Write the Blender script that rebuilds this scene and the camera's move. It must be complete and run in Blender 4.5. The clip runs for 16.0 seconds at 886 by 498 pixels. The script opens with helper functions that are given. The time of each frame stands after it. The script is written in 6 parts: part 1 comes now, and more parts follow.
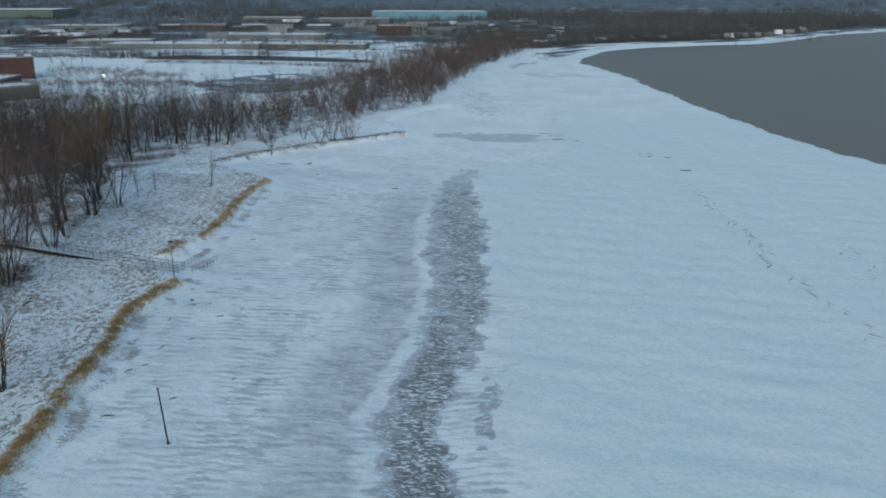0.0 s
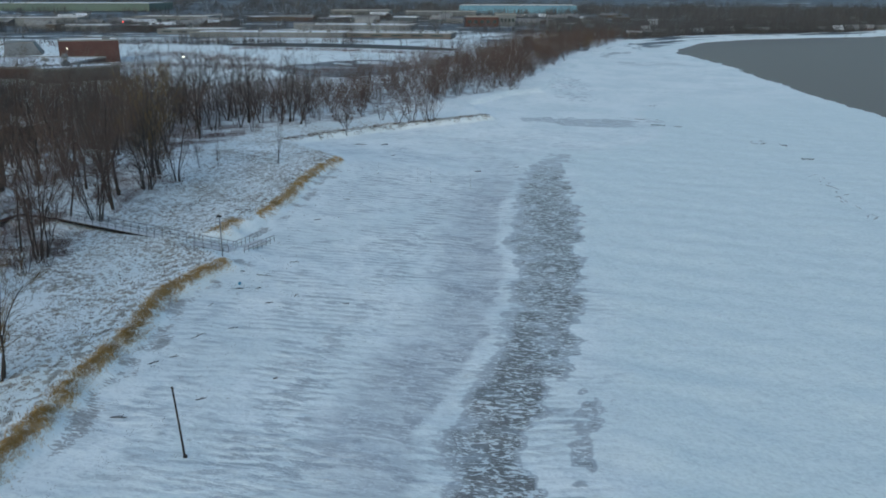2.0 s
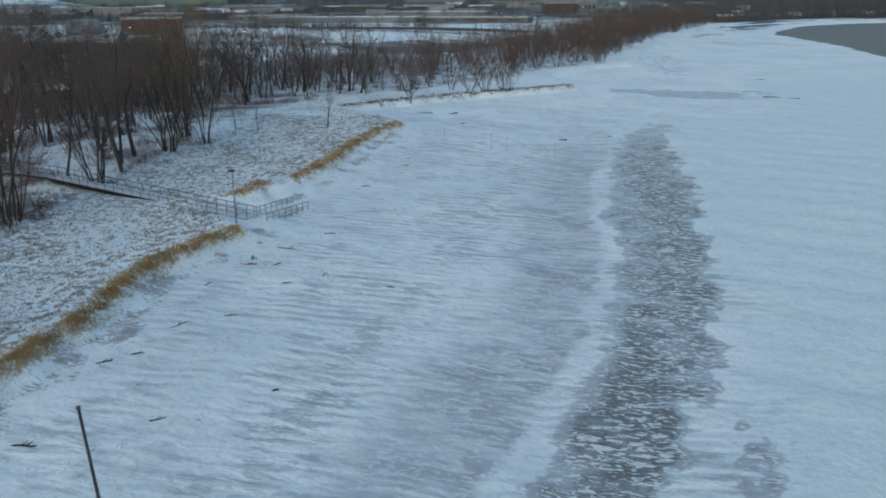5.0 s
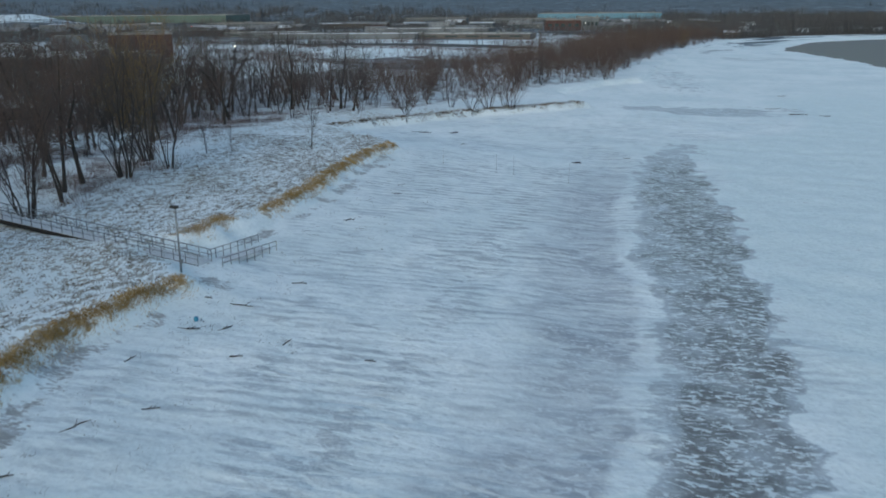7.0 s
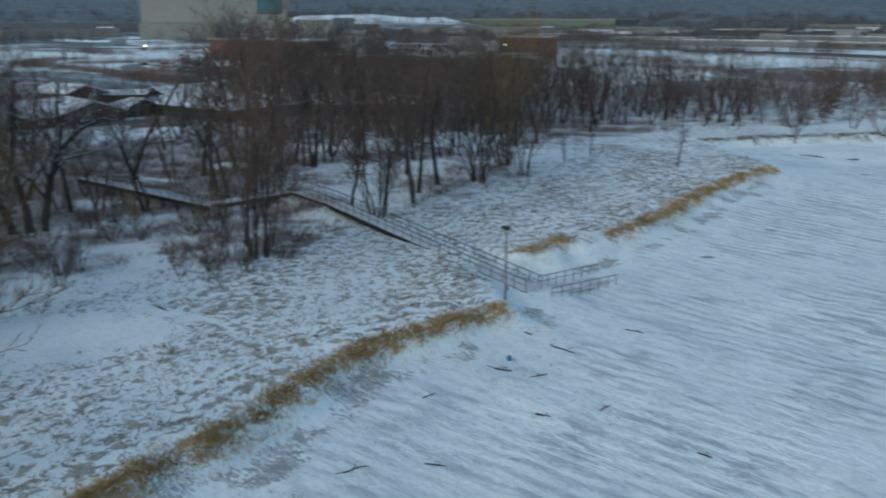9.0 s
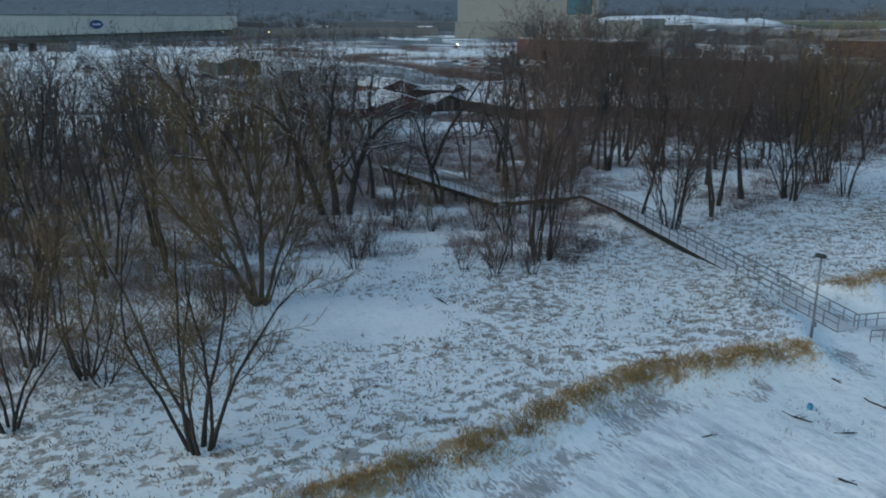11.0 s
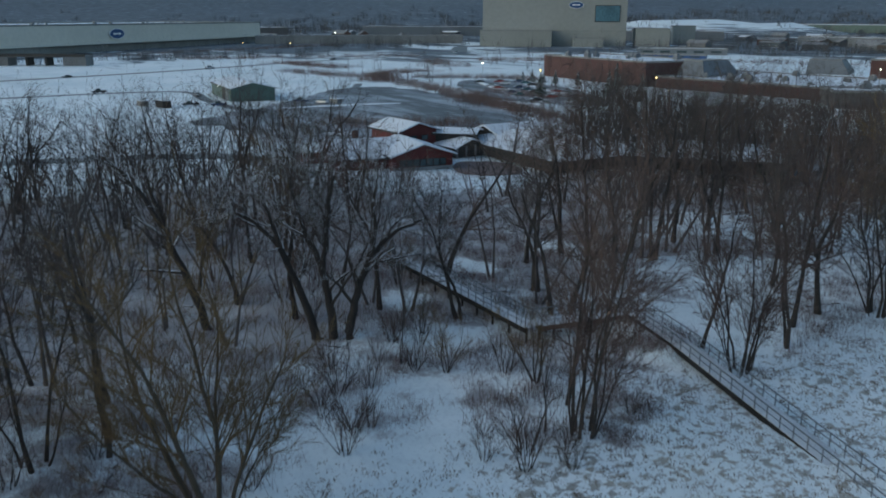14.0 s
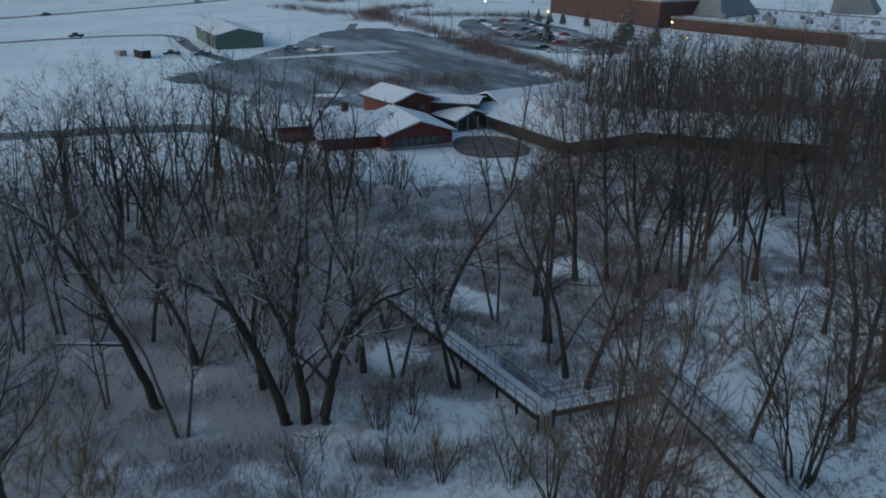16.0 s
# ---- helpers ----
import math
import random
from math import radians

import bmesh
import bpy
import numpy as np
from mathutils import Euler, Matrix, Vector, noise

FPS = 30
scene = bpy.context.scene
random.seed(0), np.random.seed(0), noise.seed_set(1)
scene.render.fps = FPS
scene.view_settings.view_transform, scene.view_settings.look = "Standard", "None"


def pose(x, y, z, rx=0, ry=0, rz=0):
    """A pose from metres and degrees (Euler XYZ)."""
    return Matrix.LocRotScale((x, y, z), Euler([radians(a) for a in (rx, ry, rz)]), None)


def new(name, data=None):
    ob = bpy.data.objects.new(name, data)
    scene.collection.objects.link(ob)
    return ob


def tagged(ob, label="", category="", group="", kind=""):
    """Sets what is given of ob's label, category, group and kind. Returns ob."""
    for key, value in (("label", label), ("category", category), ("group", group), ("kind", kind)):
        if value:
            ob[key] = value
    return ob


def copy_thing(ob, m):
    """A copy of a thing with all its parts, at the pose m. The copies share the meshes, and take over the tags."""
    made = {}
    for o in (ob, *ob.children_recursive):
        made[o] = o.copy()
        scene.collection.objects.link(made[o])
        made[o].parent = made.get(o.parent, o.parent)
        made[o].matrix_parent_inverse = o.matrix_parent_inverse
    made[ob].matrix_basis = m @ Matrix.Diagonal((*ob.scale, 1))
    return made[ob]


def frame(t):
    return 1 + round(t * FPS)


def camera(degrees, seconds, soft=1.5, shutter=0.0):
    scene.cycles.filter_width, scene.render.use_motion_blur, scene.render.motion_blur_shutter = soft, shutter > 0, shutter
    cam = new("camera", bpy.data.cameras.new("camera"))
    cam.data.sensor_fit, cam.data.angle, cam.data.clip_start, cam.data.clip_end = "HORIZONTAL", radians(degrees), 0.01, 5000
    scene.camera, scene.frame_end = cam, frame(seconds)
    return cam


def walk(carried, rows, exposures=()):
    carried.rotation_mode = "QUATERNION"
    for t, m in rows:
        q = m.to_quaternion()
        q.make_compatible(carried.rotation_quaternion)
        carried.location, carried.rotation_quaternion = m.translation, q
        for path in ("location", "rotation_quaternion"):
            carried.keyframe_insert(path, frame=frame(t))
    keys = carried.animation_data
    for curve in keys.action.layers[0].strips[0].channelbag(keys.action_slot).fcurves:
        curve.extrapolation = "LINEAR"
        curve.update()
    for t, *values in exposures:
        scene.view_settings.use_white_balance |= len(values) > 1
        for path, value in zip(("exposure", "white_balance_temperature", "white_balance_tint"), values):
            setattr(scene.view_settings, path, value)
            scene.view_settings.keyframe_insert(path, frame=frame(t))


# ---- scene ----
# ---- the camera: a drone that flies along a frozen beach, turns inland and climbs over the wood ----
cam = camera(56.2, 16.0, soft=1.75, shutter=0.5)
METRES, EYE, TILT, LEAN, TURN = 125.0, 50.4, -17.0, 0.0, 0.0
ROWS = [
    (0.0, -0.0001, 0.0001, 0.0, -0.0365, -0.121, -0.1089),
    (0.5, -0.001, 0.0425, -0.0044, 1.7806, -0.158, -0.7089),
    (1.0, -0.003, 0.084, -0.0088, 3.2418, -0.2189, -1.1445),
    (1.5, -0.0055, 0.1253, -0.0133, 4.387, -0.2666, -1.4798),
    (2.0, -0.0084, 0.1668, -0.0181, 5.5387, -0.314, -1.7569),
    (2.5, -0.0118, 0.2077, -0.0224, 6.753, -0.3777, -2.0531),
    (3.0, -0.0161, 0.2483, -0.0271, 7.9691, -0.4506, -2.3459),
    (3.5, -0.0211, 0.2883, -0.032, 9.1482, -0.5345, -2.5741),
    (4.0, -0.0265, 0.3281, -0.0372, 9.9800, -0.5630, -2.6289),
    (4.5, -0.0322, 0.3678, -0.0422, 10.3600, -0.5915, -2.6837),
    (5.0, -0.0381, 0.4071, -0.0459, 10.5000, -0.6200, -2.7385),
    (5.5, -0.0442, 0.4456, -0.0470, 10.5300, -0.6200, -2.7385),
    (6.0, -0.0504, 0.483, -0.0443, 10.539, -0.5737, -2.7385),
    (6.5, -0.0567, 0.5193, -0.0323, 10.5606, 0.0037, -2.6839),
    (7.0, -0.0635, 0.5553, -0.0203, 10.5628, 0.5869, -2.6988),
    (7.5, -0.0734, 0.5875, -0.0104, 15.8712, 0.396, -4.3886),
    (8.0, -0.0778, 0.6131, -0.0034, 23.2917, -0.2251, -6.5622),
    (8.5, -0.0822, 0.6302, 0.0011, 29.0312, -0.9287, -8.2648),
    (9.0, -0.0858, 0.6396, 0.0031, 35.2251, -1.8605, -9.939),
    (9.5, -0.0878, 0.6431, 0.0023, 42.3145, -3.0989, -11.739),
    (10.0, -0.0889, 0.6459, 0.0017, 48.9975, -4.5042, -13.0851),
    (10.2, -0.0901, 0.6473, 0.0017, 51.0300, -4.9809, -13.4693),
    (10.5, -0.0935, 0.6503, 0.0025, 53.2000, -5.5152, -13.8664),
    (11.0, -0.1029, 0.6571, 0.0061, 55.5500, -6.1235, -14.2814),
    (11.5, -0.1166, 0.6657, 0.0130, 56.6000, -6.4052, -14.4618),
    (12.0, -0.1337, 0.6752, 0.0235, 56.9300, -6.4950, -14.5178),
    (12.5, -0.1537, 0.685, 0.0381, 57.0062, -6.5158, -14.5307),
    (13.0, -0.1765, 0.6956, 0.0565, 57.0886, -6.5362, -14.5407),
    (13.5, -0.2018, 0.7079, 0.0754, 57.185, -6.5604, -14.5145),
    (14.0, -0.2278, 0.7205, 0.0942, 57.2736, -6.5925, -14.5134),
    (14.5, -0.2554, 0.7338, 0.1127, 57.3124, -6.8975, -14.5319),
    (15.0, -0.2842, 0.7481, 0.1309, 57.2977, -9.0147, -14.4638),
    (15.5, -0.3142, 0.7629, 0.151, 57.337, -11.2704, -14.4597),
    (16.0, -0.3459, 0.7781, 0.1716, 57.3903, -11.8595, -14.5339),
]
EXPOSURES = [(0.0, 0.53, 6450, 0), (9.0, 0.53, 6450, 0), (12.5, 0.44, 6210, 0), (16.0, 0.11, 6150, 0)]
walk(cam, [(t, pose(0, 0, EYE, TILT, LEAN, TURN) @ pose(METRES * x, METRES * y, METRES * z, 90 + pitch, roll, yaw)) for t, x, y, z, yaw, pitch, roll in ROWS], EXPOSURES)

# ---- light: an overcast dusk over snow ----
SUN_UP, SUN_ROUND = 24.0, 195.0
world = bpy.data.worlds.new("overcast_dusk")
scene.world = world
world.use_nodes = True
wn = world.node_tree.nodes
sky = wn.new("ShaderNodeTexSky")
sky.sky_type, sky.sun_disc = "NISHITA", False
sky.sun_elevation, sky.sun_rotation = radians(SUN_UP), radians(SUN_ROUND)
sky.air_density, sky.dust_density, sky.ozone_density = 1.2, 1.5, 2.5
wn["Background"].inputs["Strength"].default_value = 0.11
world.node_tree.links.new(sky.outputs[0], wn["Background"].inputs["Color"])
sun = new("sun", bpy.data.lights.new("sun", "SUN"))
sun.data.energy, sun.data.angle, sun.data.color = 0.35, radians(60), (1.0, 0.96, 0.92)
sun.rotation_euler = (radians(90 - SUN_UP), 0, radians(180 - SUN_ROUND))
scene.view_settings.exposure = 0.0


# ---- materials ----
def nodes_of(name):
    m = bpy.data.materials.new(name)
    m.use_nodes = True
    return m, m.node_tree.nodes, m.node_tree.links, m.node_tree.nodes["Principled BSDF"]


def plain(name, colour, rough=0.7, spread=0.25, scale=1.0, bump=0.0, metal=0.0, each=0.0, snow=0.0, island=False):
    """A surface whose colour wanders at two scales; snow: how much snow lies on what faces up."""
    m, n, l, b = nodes_of(name)
    geo = n.new("ShaderNodeNewGeometry")
    big, small = n.new("ShaderNodeTexNoise"), n.new("ShaderNodeTexNoise")
    for tex, s in ((big, scale * 0.35), (small, scale * 6)):
        tex.inputs["Scale"].default_value, tex.inputs["Detail"].default_value = s, 4
        l.new(geo.outputs["Position"], tex.inputs["Vector"])
    add = n.new("ShaderNodeMath")
    l.new(big.outputs["Fac"], add.inputs[0])
    l.new(small.outputs["Fac"], add.inputs[1])
    val = add.outputs[0]
    if each:
        src = geo.outputs["Random Per Island"] if island else n.new("ShaderNodeObjectInfo").outputs["Random"]
        mul = n.new("ShaderNodeMath")
        mul.operation = "MULTIPLY_ADD"
        mul.inputs[1].default_value = each
        l.new(src, mul.inputs[0])
        l.new(val, mul.inputs[2])
        val = mul.outputs[0]
    rng = n.new("ShaderNodeMapRange")
    rng.inputs["From Min"].default_value, rng.inputs["From Max"].default_value = 0.6, 1.4 + each
    rng.inputs["To Min"].default_value, rng.inputs["To Max"].default_value = 1 - spread, 1 + spread
    l.new(val, rng.inputs["Value"])
    mix = n.new("ShaderNodeMix")
    mix.data_type, mix.blend_type = "RGBA", "MULTIPLY"
    mix.inputs["Factor"].default_value = 1
    mix.inputs["A"].default_value = (*colour, 1)
    l.new(rng.outputs["Result"], mix.inputs["B"])
    out = mix.outputs["Result"]
    b.inputs["Roughness"].default_value, b.inputs["Metallic"].default_value = rough, metal
    if snow:
        sep = n.new("ShaderNodeSeparateXYZ")
        l.new(geo.outputs["Normal"], sep.inputs[0])
        sn = n.new("ShaderNodeMath")
        sn.operation = "MULTIPLY_ADD"
        sn.inputs[1].default_value = 0.9
        l.new(small.outputs["Fac"], sn.inputs[0])
        l.new(sep.outputs["Z"], sn.inputs[2])
        sr = n.new("ShaderNodeMapRange")
        sr.inputs["From Min"].default_value, sr.inputs["From Max"].default_value = 1.35 - 0.5 * snow, 1.5 - 0.5 * snow
        l.new(sn.outputs[0], sr.inputs["Value"])
        top = n.new("ShaderNodeMix")
        top.data_type = "RGBA"
        l.new(sr.outputs["Result"], top.inputs["Factor"])
        l.new(out, top.inputs["A"])
        top.inputs["B"].default_value = (0.8, 0.82, 0.85, 1)
        out = top.outputs["Result"]
    l.new(out, b.inputs["Base Color"])
    if bump:
        bp = n.new("ShaderNodeBump")
        bp.inputs["Strength"].default_value, bp.inputs["Distance"].default_value = bump, 0.05
        l.new(small.outputs["Fac"], bp.inputs["Height"])
        l.new(bp.outputs[0], b.inputs["Normal"])
    return m


def slushy(name, wet, slush):
    """Wet asphalt with smears of half-melted snow drawn out along one way."""
    m, n, l, b = nodes_of(name)
    pos = n.new("ShaderNodeNewGeometry").outputs["Position"]
    fac = []
    for sx, sy, lo, hi in ((0.02, 0.09, 0.46, 0.62), (0.12, 0.5, 0.50, 0.72)):
        mp = n.new("ShaderNodeMapping")
        mp.inputs["Scale"].default_value, mp.inputs["Rotation"].default_value = (sx, sy, 1), (0, 0, radians(-58))
        l.new(pos, mp.inputs["Vector"])
        tex = n.new("ShaderNodeTexNoise")
        tex.inputs["Scale"].default_value, tex.inputs["Detail"].default_value = 1, 5
        l.new(mp.outputs[0], tex.inputs["Vector"])
        r = n.new("ShaderNodeMapRange")
        r.inputs["From Min"].default_value, r.inputs["From Max"].default_value = lo, hi
        l.new(tex.outputs["Fac"], r.inputs["Value"])
        fac.append(r.outputs["Result"])
    top = n.new("ShaderNodeMath")
    top.operation = "MULTIPLY_ADD"
    l.new(fac[0], top.inputs[0])
    top.inputs[1].default_value = 0.6
    half = n.new("ShaderNodeMath")
    half.operation = "MULTIPLY"
    half.inputs[1].default_value = 0.3
    l.new(fac[1], half.inputs[0])
    l.new(half.outputs[0], top.inputs[2])
    mix = n.new("ShaderNodeMix")
    mix.data_type = "RGBA"
    mix.inputs["A"].default_value, mix.inputs["B"].default_value = (*wet, 1), (*slush, 1)
    l.new(top.outputs[0], mix.inputs["Factor"])
    l.new(mix.outputs["Result"], b.inputs["Base Color"])
    b.inputs["Roughness"].default_value = 0.55
    return m


def glow(name, colour, strength):
    m, n, l, b = nodes_of(name)
    b.inputs["Base Color"].default_value = (*colour, 1)
    b.inputs["Emission Color"].default_value = (*colour, 1)
    b.inputs["Emission Strength"].default_value = strength
    return m


def ground_material():
    """Snow over ice, sand, dune grass and leaf litter; the four covers are laid out in the plan as attributes."""
    m, n, l, b = nodes_of("snowy_ground")
    pos = n.new("ShaderNodeNewGeometry").outputs["Position"]

    def noise_at(sx, sy, turn, detail=5, rough=0.55):
        mp = n.new("ShaderNodeMapping")
        mp.inputs["Scale"].default_value = (sx, sy, 1)
        mp.inputs["Rotation"].default_value = (0, 0, radians(turn))
        l.new(pos, mp.inputs["Vector"])
        tex = n.new("ShaderNodeTexNoise")
        tex.inputs["Scale"].default_value, tex.inputs["Detail"].default_value, tex.inputs["Roughness"].default_value = 1, detail, rough
        l.new(mp.outputs[0], tex.inputs["Vector"])
        return tex.outputs["Fac"]

    def curl_at(sx, sy, turn, twist):
        mp = n.new("ShaderNodeMapping")
        mp.inputs["Scale"].default_value = (sx, sy, 1)
        mp.inputs["Rotation"].default_value = (0, 0, radians(turn))
        l.new(pos, mp.inputs["Vector"])
        tex = n.new("ShaderNodeTexNoise")
        tex.inputs["Scale"].default_value, tex.inputs["Detail"].default_value, tex.inputs["Distortion"].default_value = 1, 4.0, twist
        l.new(mp.outputs[0], tex.inputs["Vector"])
        return tex.outputs["Fac"]

    def attr(name):
        a = n.new("ShaderNodeAttribute")
        a.attribute_name = name
        return a.outputs["Fac"]

    def math(op, a, bb=None, c=None):
        q = n.new("ShaderNodeMath")
        q.operation = op
        for i, v in enumerate((a, bb, c)):
            if v is None:
                continue
            if isinstance(v, (int, float)):
                q.inputs[i].default_value = v
            else:
                l.new(v, q.inputs[i])
        return q.outputs[0]

    def step(v, lo, hi):
        r = n.new("ShaderNodeMapRange")
        r.interpolation_type = "SMOOTHSTEP"
        r.inputs["From Min"].default_value, r.inputs["From Max"].default_value = lo, hi
        l.new(v, r.inputs["Value"])
        return r.outputs["Result"]

    def over(fac, a, bb):
        q = n.new("ShaderNodeMix")
        q.data_type = "RGBA"
        l.new(fac, q.inputs["Factor"])
        for s, v in (("A", a), ("B", bb)):
            if isinstance(v, tuple):
                q.inputs[s].default_value = (*v, 1)
            else:
                l.new(v, q.inputs[s])
        return q.outputs["Result"]

    wide = noise_at(0.05, 0.05, 0, 3)
    mid = noise_at(0.35, 0.35, 20, 5)
    fine = noise_at(2.6, 2.6, 50, 5)
    streak = curl_at(0.25, 0.95, -4, 0.8)
    thin = curl_at(0.95, 2.4, -7, 1.1)
    def rungs_at(period, turn, twist, loose):
        mp = n.new("ShaderNodeMapping")
        mp.inputs["Rotation"].default_value = (0, 0, radians(turn))
        l.new(pos, mp.inputs["Vector"])
        tex = n.new("ShaderNodeTexWave")
        tex.wave_type, tex.bands_direction, tex.wave_profile = "BANDS", "Y", "SIN"
        for key, v in (("Scale", 0.314 / period), ("Distortion", twist), ("Detail", 3.0), ("Detail Scale", loose), ("Detail Roughness", 0.6)):
            tex.inputs[key].default_value = v
        l.new(mp.outputs[0], tex.inputs["Vector"])
        return tex.outputs["Fac"]

    tuft = noise_at(1.25, 1.0, 0, 4, 0.6)
    field = noise_at(0.09, 0.11, 12, 3, 0.5)
    speck = noise_at(1.1, 2.4, -20, 4, 0.65)
    curl = curl_at(0.95, 2.1, -8, 2.0)
    line = math("SUBTRACT", 1.0, step(math("ABSOLUTE", math("SUBTRACT", curl, 0.5)), 0.015, 0.05))
    # fresh snow, greyer where the wind has packed it
    snow = over(step(wide, 0.35, 0.65), (0.885, 0.925, 0.935), (0.77, 0.835, 0.85))
    snow = over(math("MULTIPLY", step(mid, 0.52, 0.62), 0.20), snow, (0.54, 0.61, 0.645))
    snow = over(math("MULTIPLY", step(fine, 0.52, 0.62), 0.24), snow, (0.51, 0.575, 0.605))
    shelf = over(step(fine, 0.46, 0.58), (0.775, 0.855, 0.865), (0.70, 0.785, 0.80))
    shelf = over(math("MULTIPLY", step(noise_at(0.9, 1.2, 30, 4, 0.6), 0.54, 0.62), 0.40), shelf, (0.62, 0.70, 0.725))
    snow = over(attr("ice"), snow, over(math("MULTIPLY", step(mid, 0.50, 0.60), 0.5), shelf, (0.81, 0.88, 0.89)))
    # wind ridges: low pale rungs over the whole strand, darker ones where the sand shows
    ridge = math("ADD", math("MULTIPLY", streak, 0.72), math("ADD", math("MULTIPLY", thin, 0.22), math("MULTIPLY", mid, 0.22)))
    soft = math("MULTIPLY", step(ridge, 0.575, 0.63), math("MULTIPLY", step(attr("rip"), 0.0, 0.35), math("MULTIPLY_ADD", step(field, 0.40, 0.56), 0.75, 0.25)))
    col = over(math("MULTIPLY", soft, 0.44), snow, (0.46, 0.52, 0.56))
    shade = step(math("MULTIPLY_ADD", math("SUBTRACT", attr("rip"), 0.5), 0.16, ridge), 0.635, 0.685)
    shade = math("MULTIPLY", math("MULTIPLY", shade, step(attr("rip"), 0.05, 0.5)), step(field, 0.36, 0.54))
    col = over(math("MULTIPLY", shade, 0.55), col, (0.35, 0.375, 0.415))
    # wave rungs: troughs darkened and crests whitened in colour, alongside the bump
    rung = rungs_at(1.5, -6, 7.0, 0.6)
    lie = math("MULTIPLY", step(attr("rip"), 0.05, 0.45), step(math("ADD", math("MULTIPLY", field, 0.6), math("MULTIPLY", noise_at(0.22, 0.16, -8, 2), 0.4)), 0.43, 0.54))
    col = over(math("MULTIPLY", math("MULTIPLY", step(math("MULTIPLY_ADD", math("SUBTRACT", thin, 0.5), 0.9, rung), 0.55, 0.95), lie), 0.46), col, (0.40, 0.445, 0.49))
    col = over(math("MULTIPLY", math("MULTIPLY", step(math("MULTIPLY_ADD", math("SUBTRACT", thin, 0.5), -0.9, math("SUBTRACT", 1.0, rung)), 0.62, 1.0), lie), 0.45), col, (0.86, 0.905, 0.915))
    crust = math("MULTIPLY", step(speck, 0.57, 0.66), math("MULTIPLY_ADD", attr("rip"), 0.35, 0.20))
    col = over(crust, col, (0.38, 0.42, 0.46))
    col = over(math("MULTIPLY", line, math("MULTIPLY", attr("rip"), 0.5)), col, (0.84, 0.885, 0.90))
    # the grey lane of packed ice between the wet one and the bank
    pack = math("MULTIPLY", attr("lane"), math("MULTIPLY_ADD", step(ridge, 0.50, 0.64), 0.42, 0.48))
    col = over(pack, col, over(step(math("ADD", math("MULTIPLY", thin, 0.7), math("MULTIPLY", fine, 0.3)), 0.50, 0.60), (0.36, 0.385, 0.435), (0.66, 0.70, 0.735)))
    # bare wet ice over sand, with flecks of snow caught on it
    rag = math("ADD", math("MULTIPLY", math("SUBTRACT", thin, 0.5), 0.6), math("ADD", math("MULTIPLY", math("SUBTRACT", streak, 0.5), 0.4), math("MULTIPLY", math("SUBTRACT", mid, 0.5), 1.1)))
    bare = step(math("ADD", attr("bare"), rag), 0.30, 0.58)
    dark = over(step(math("ADD", attr("bare"), math("ADD", math("MULTIPLY", math("SUBTRACT", mid, 0.5), 0.9), math("MULTIPLY", math("SUBTRACT", thin, 0.5), 0.6))), 0.62, 0.98), (0.39, 0.415, 0.45), (0.122, 0.110, 0.107))
    fleck = math("MULTIPLY", math("MAXIMUM", math("MULTIPLY", line, step(thin, 0.46, 0.54)), step(math("ADD", math("MULTIPLY", thin, 0.75), math("MULTIPLY", fine, 0.25)), 0.535, 0.560)), step(attr("bare"), 0.35, 0.75))
    col = over(math("MULTIPLY", bare, 0.93), col, over(math("MULTIPLY", fleck, 0.92), dark, (0.76, 0.805, 0.83)))
    # the low white ridge between the two lanes
    col = over(math("MULTIPLY", step(math("ADD", attr("berm"), math("ADD", math("MULTIPLY", math("SUBTRACT", mid, 0.5), 1.6), math("ADD", math("MULTIPLY", math("SUBTRACT", thin, 0.5), 1.8), math("MULTIPLY", math("SUBTRACT", fine, 0.5), 0.9)))), 0.52, 0.80), 0.60), col, (0.80, 0.845, 0.865))
    # trampled wet sand and ice clods at the toe of the bank
    toe = step(math("ADD", attr("toe"), math("ADD", math("MULTIPLY", math("SUBTRACT", curl, 0.5), 1.6), math("MULTIPLY", math("SUBTRACT", mid, 0.5), 1.2))), 0.42, 0.66)
    col = over(math("MULTIPLY", toe, 0.80), col, over(step(thin, 0.46, 0.58), (0.25, 0.235, 0.225), (0.42, 0.425, 0.44)))
    # dry grass stubble through the snow
    stub = step(math("ADD", math("MULTIPLY_ADD", math("SUBTRACT", tuft, 0.5), 2.0, attr("grass")), math("MULTIPLY", math("SUBTRACT", fine, 0.5), 0.55)), 0.61, 0.76)
    col = over(math("MULTIPLY", stub, 0.70), col, over(step(mid, 0.4, 0.6), (0.17, 0.137, 0.098), (0.28, 0.225, 0.15)))
    # straw-coloured dune grass lying along the bank
    straw = step(math("ADD", math("MULTIPLY_ADD", math("SUBTRACT", tuft, 0.5), 1.3, attr("straw")), math("MULTIPLY", math("SUBTRACT", fine, 0.5), 0.8)), 0.40, 0.75)
    col = over(math("MULTIPLY", straw, 0.85), col, over(step(fine, 0.42, 0.6), (0.27, 0.185, 0.09), (0.42, 0.30, 0.145)))
    # leaf litter and brush under the trees
    lit = step(math("ADD", math("MULTIPLY_ADD", math("SUBTRACT", mid, 0.5), 1.8, attr("litter")), math("MULTIPLY", math("SUBTRACT", fine, 0.5), 0.9)), 0.35, 0.9)
    col = over(math("MULTIPLY", lit, 0.72), col, over(step(fine, 0.4, 0.6), (0.165, 0.135, 0.135), (0.29, 0.24, 0.235)))
    # woods and fields of the far country, with distance haze put into their blue-grey
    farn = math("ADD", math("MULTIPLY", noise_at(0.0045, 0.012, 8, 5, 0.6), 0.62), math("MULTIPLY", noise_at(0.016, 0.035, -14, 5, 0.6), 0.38))
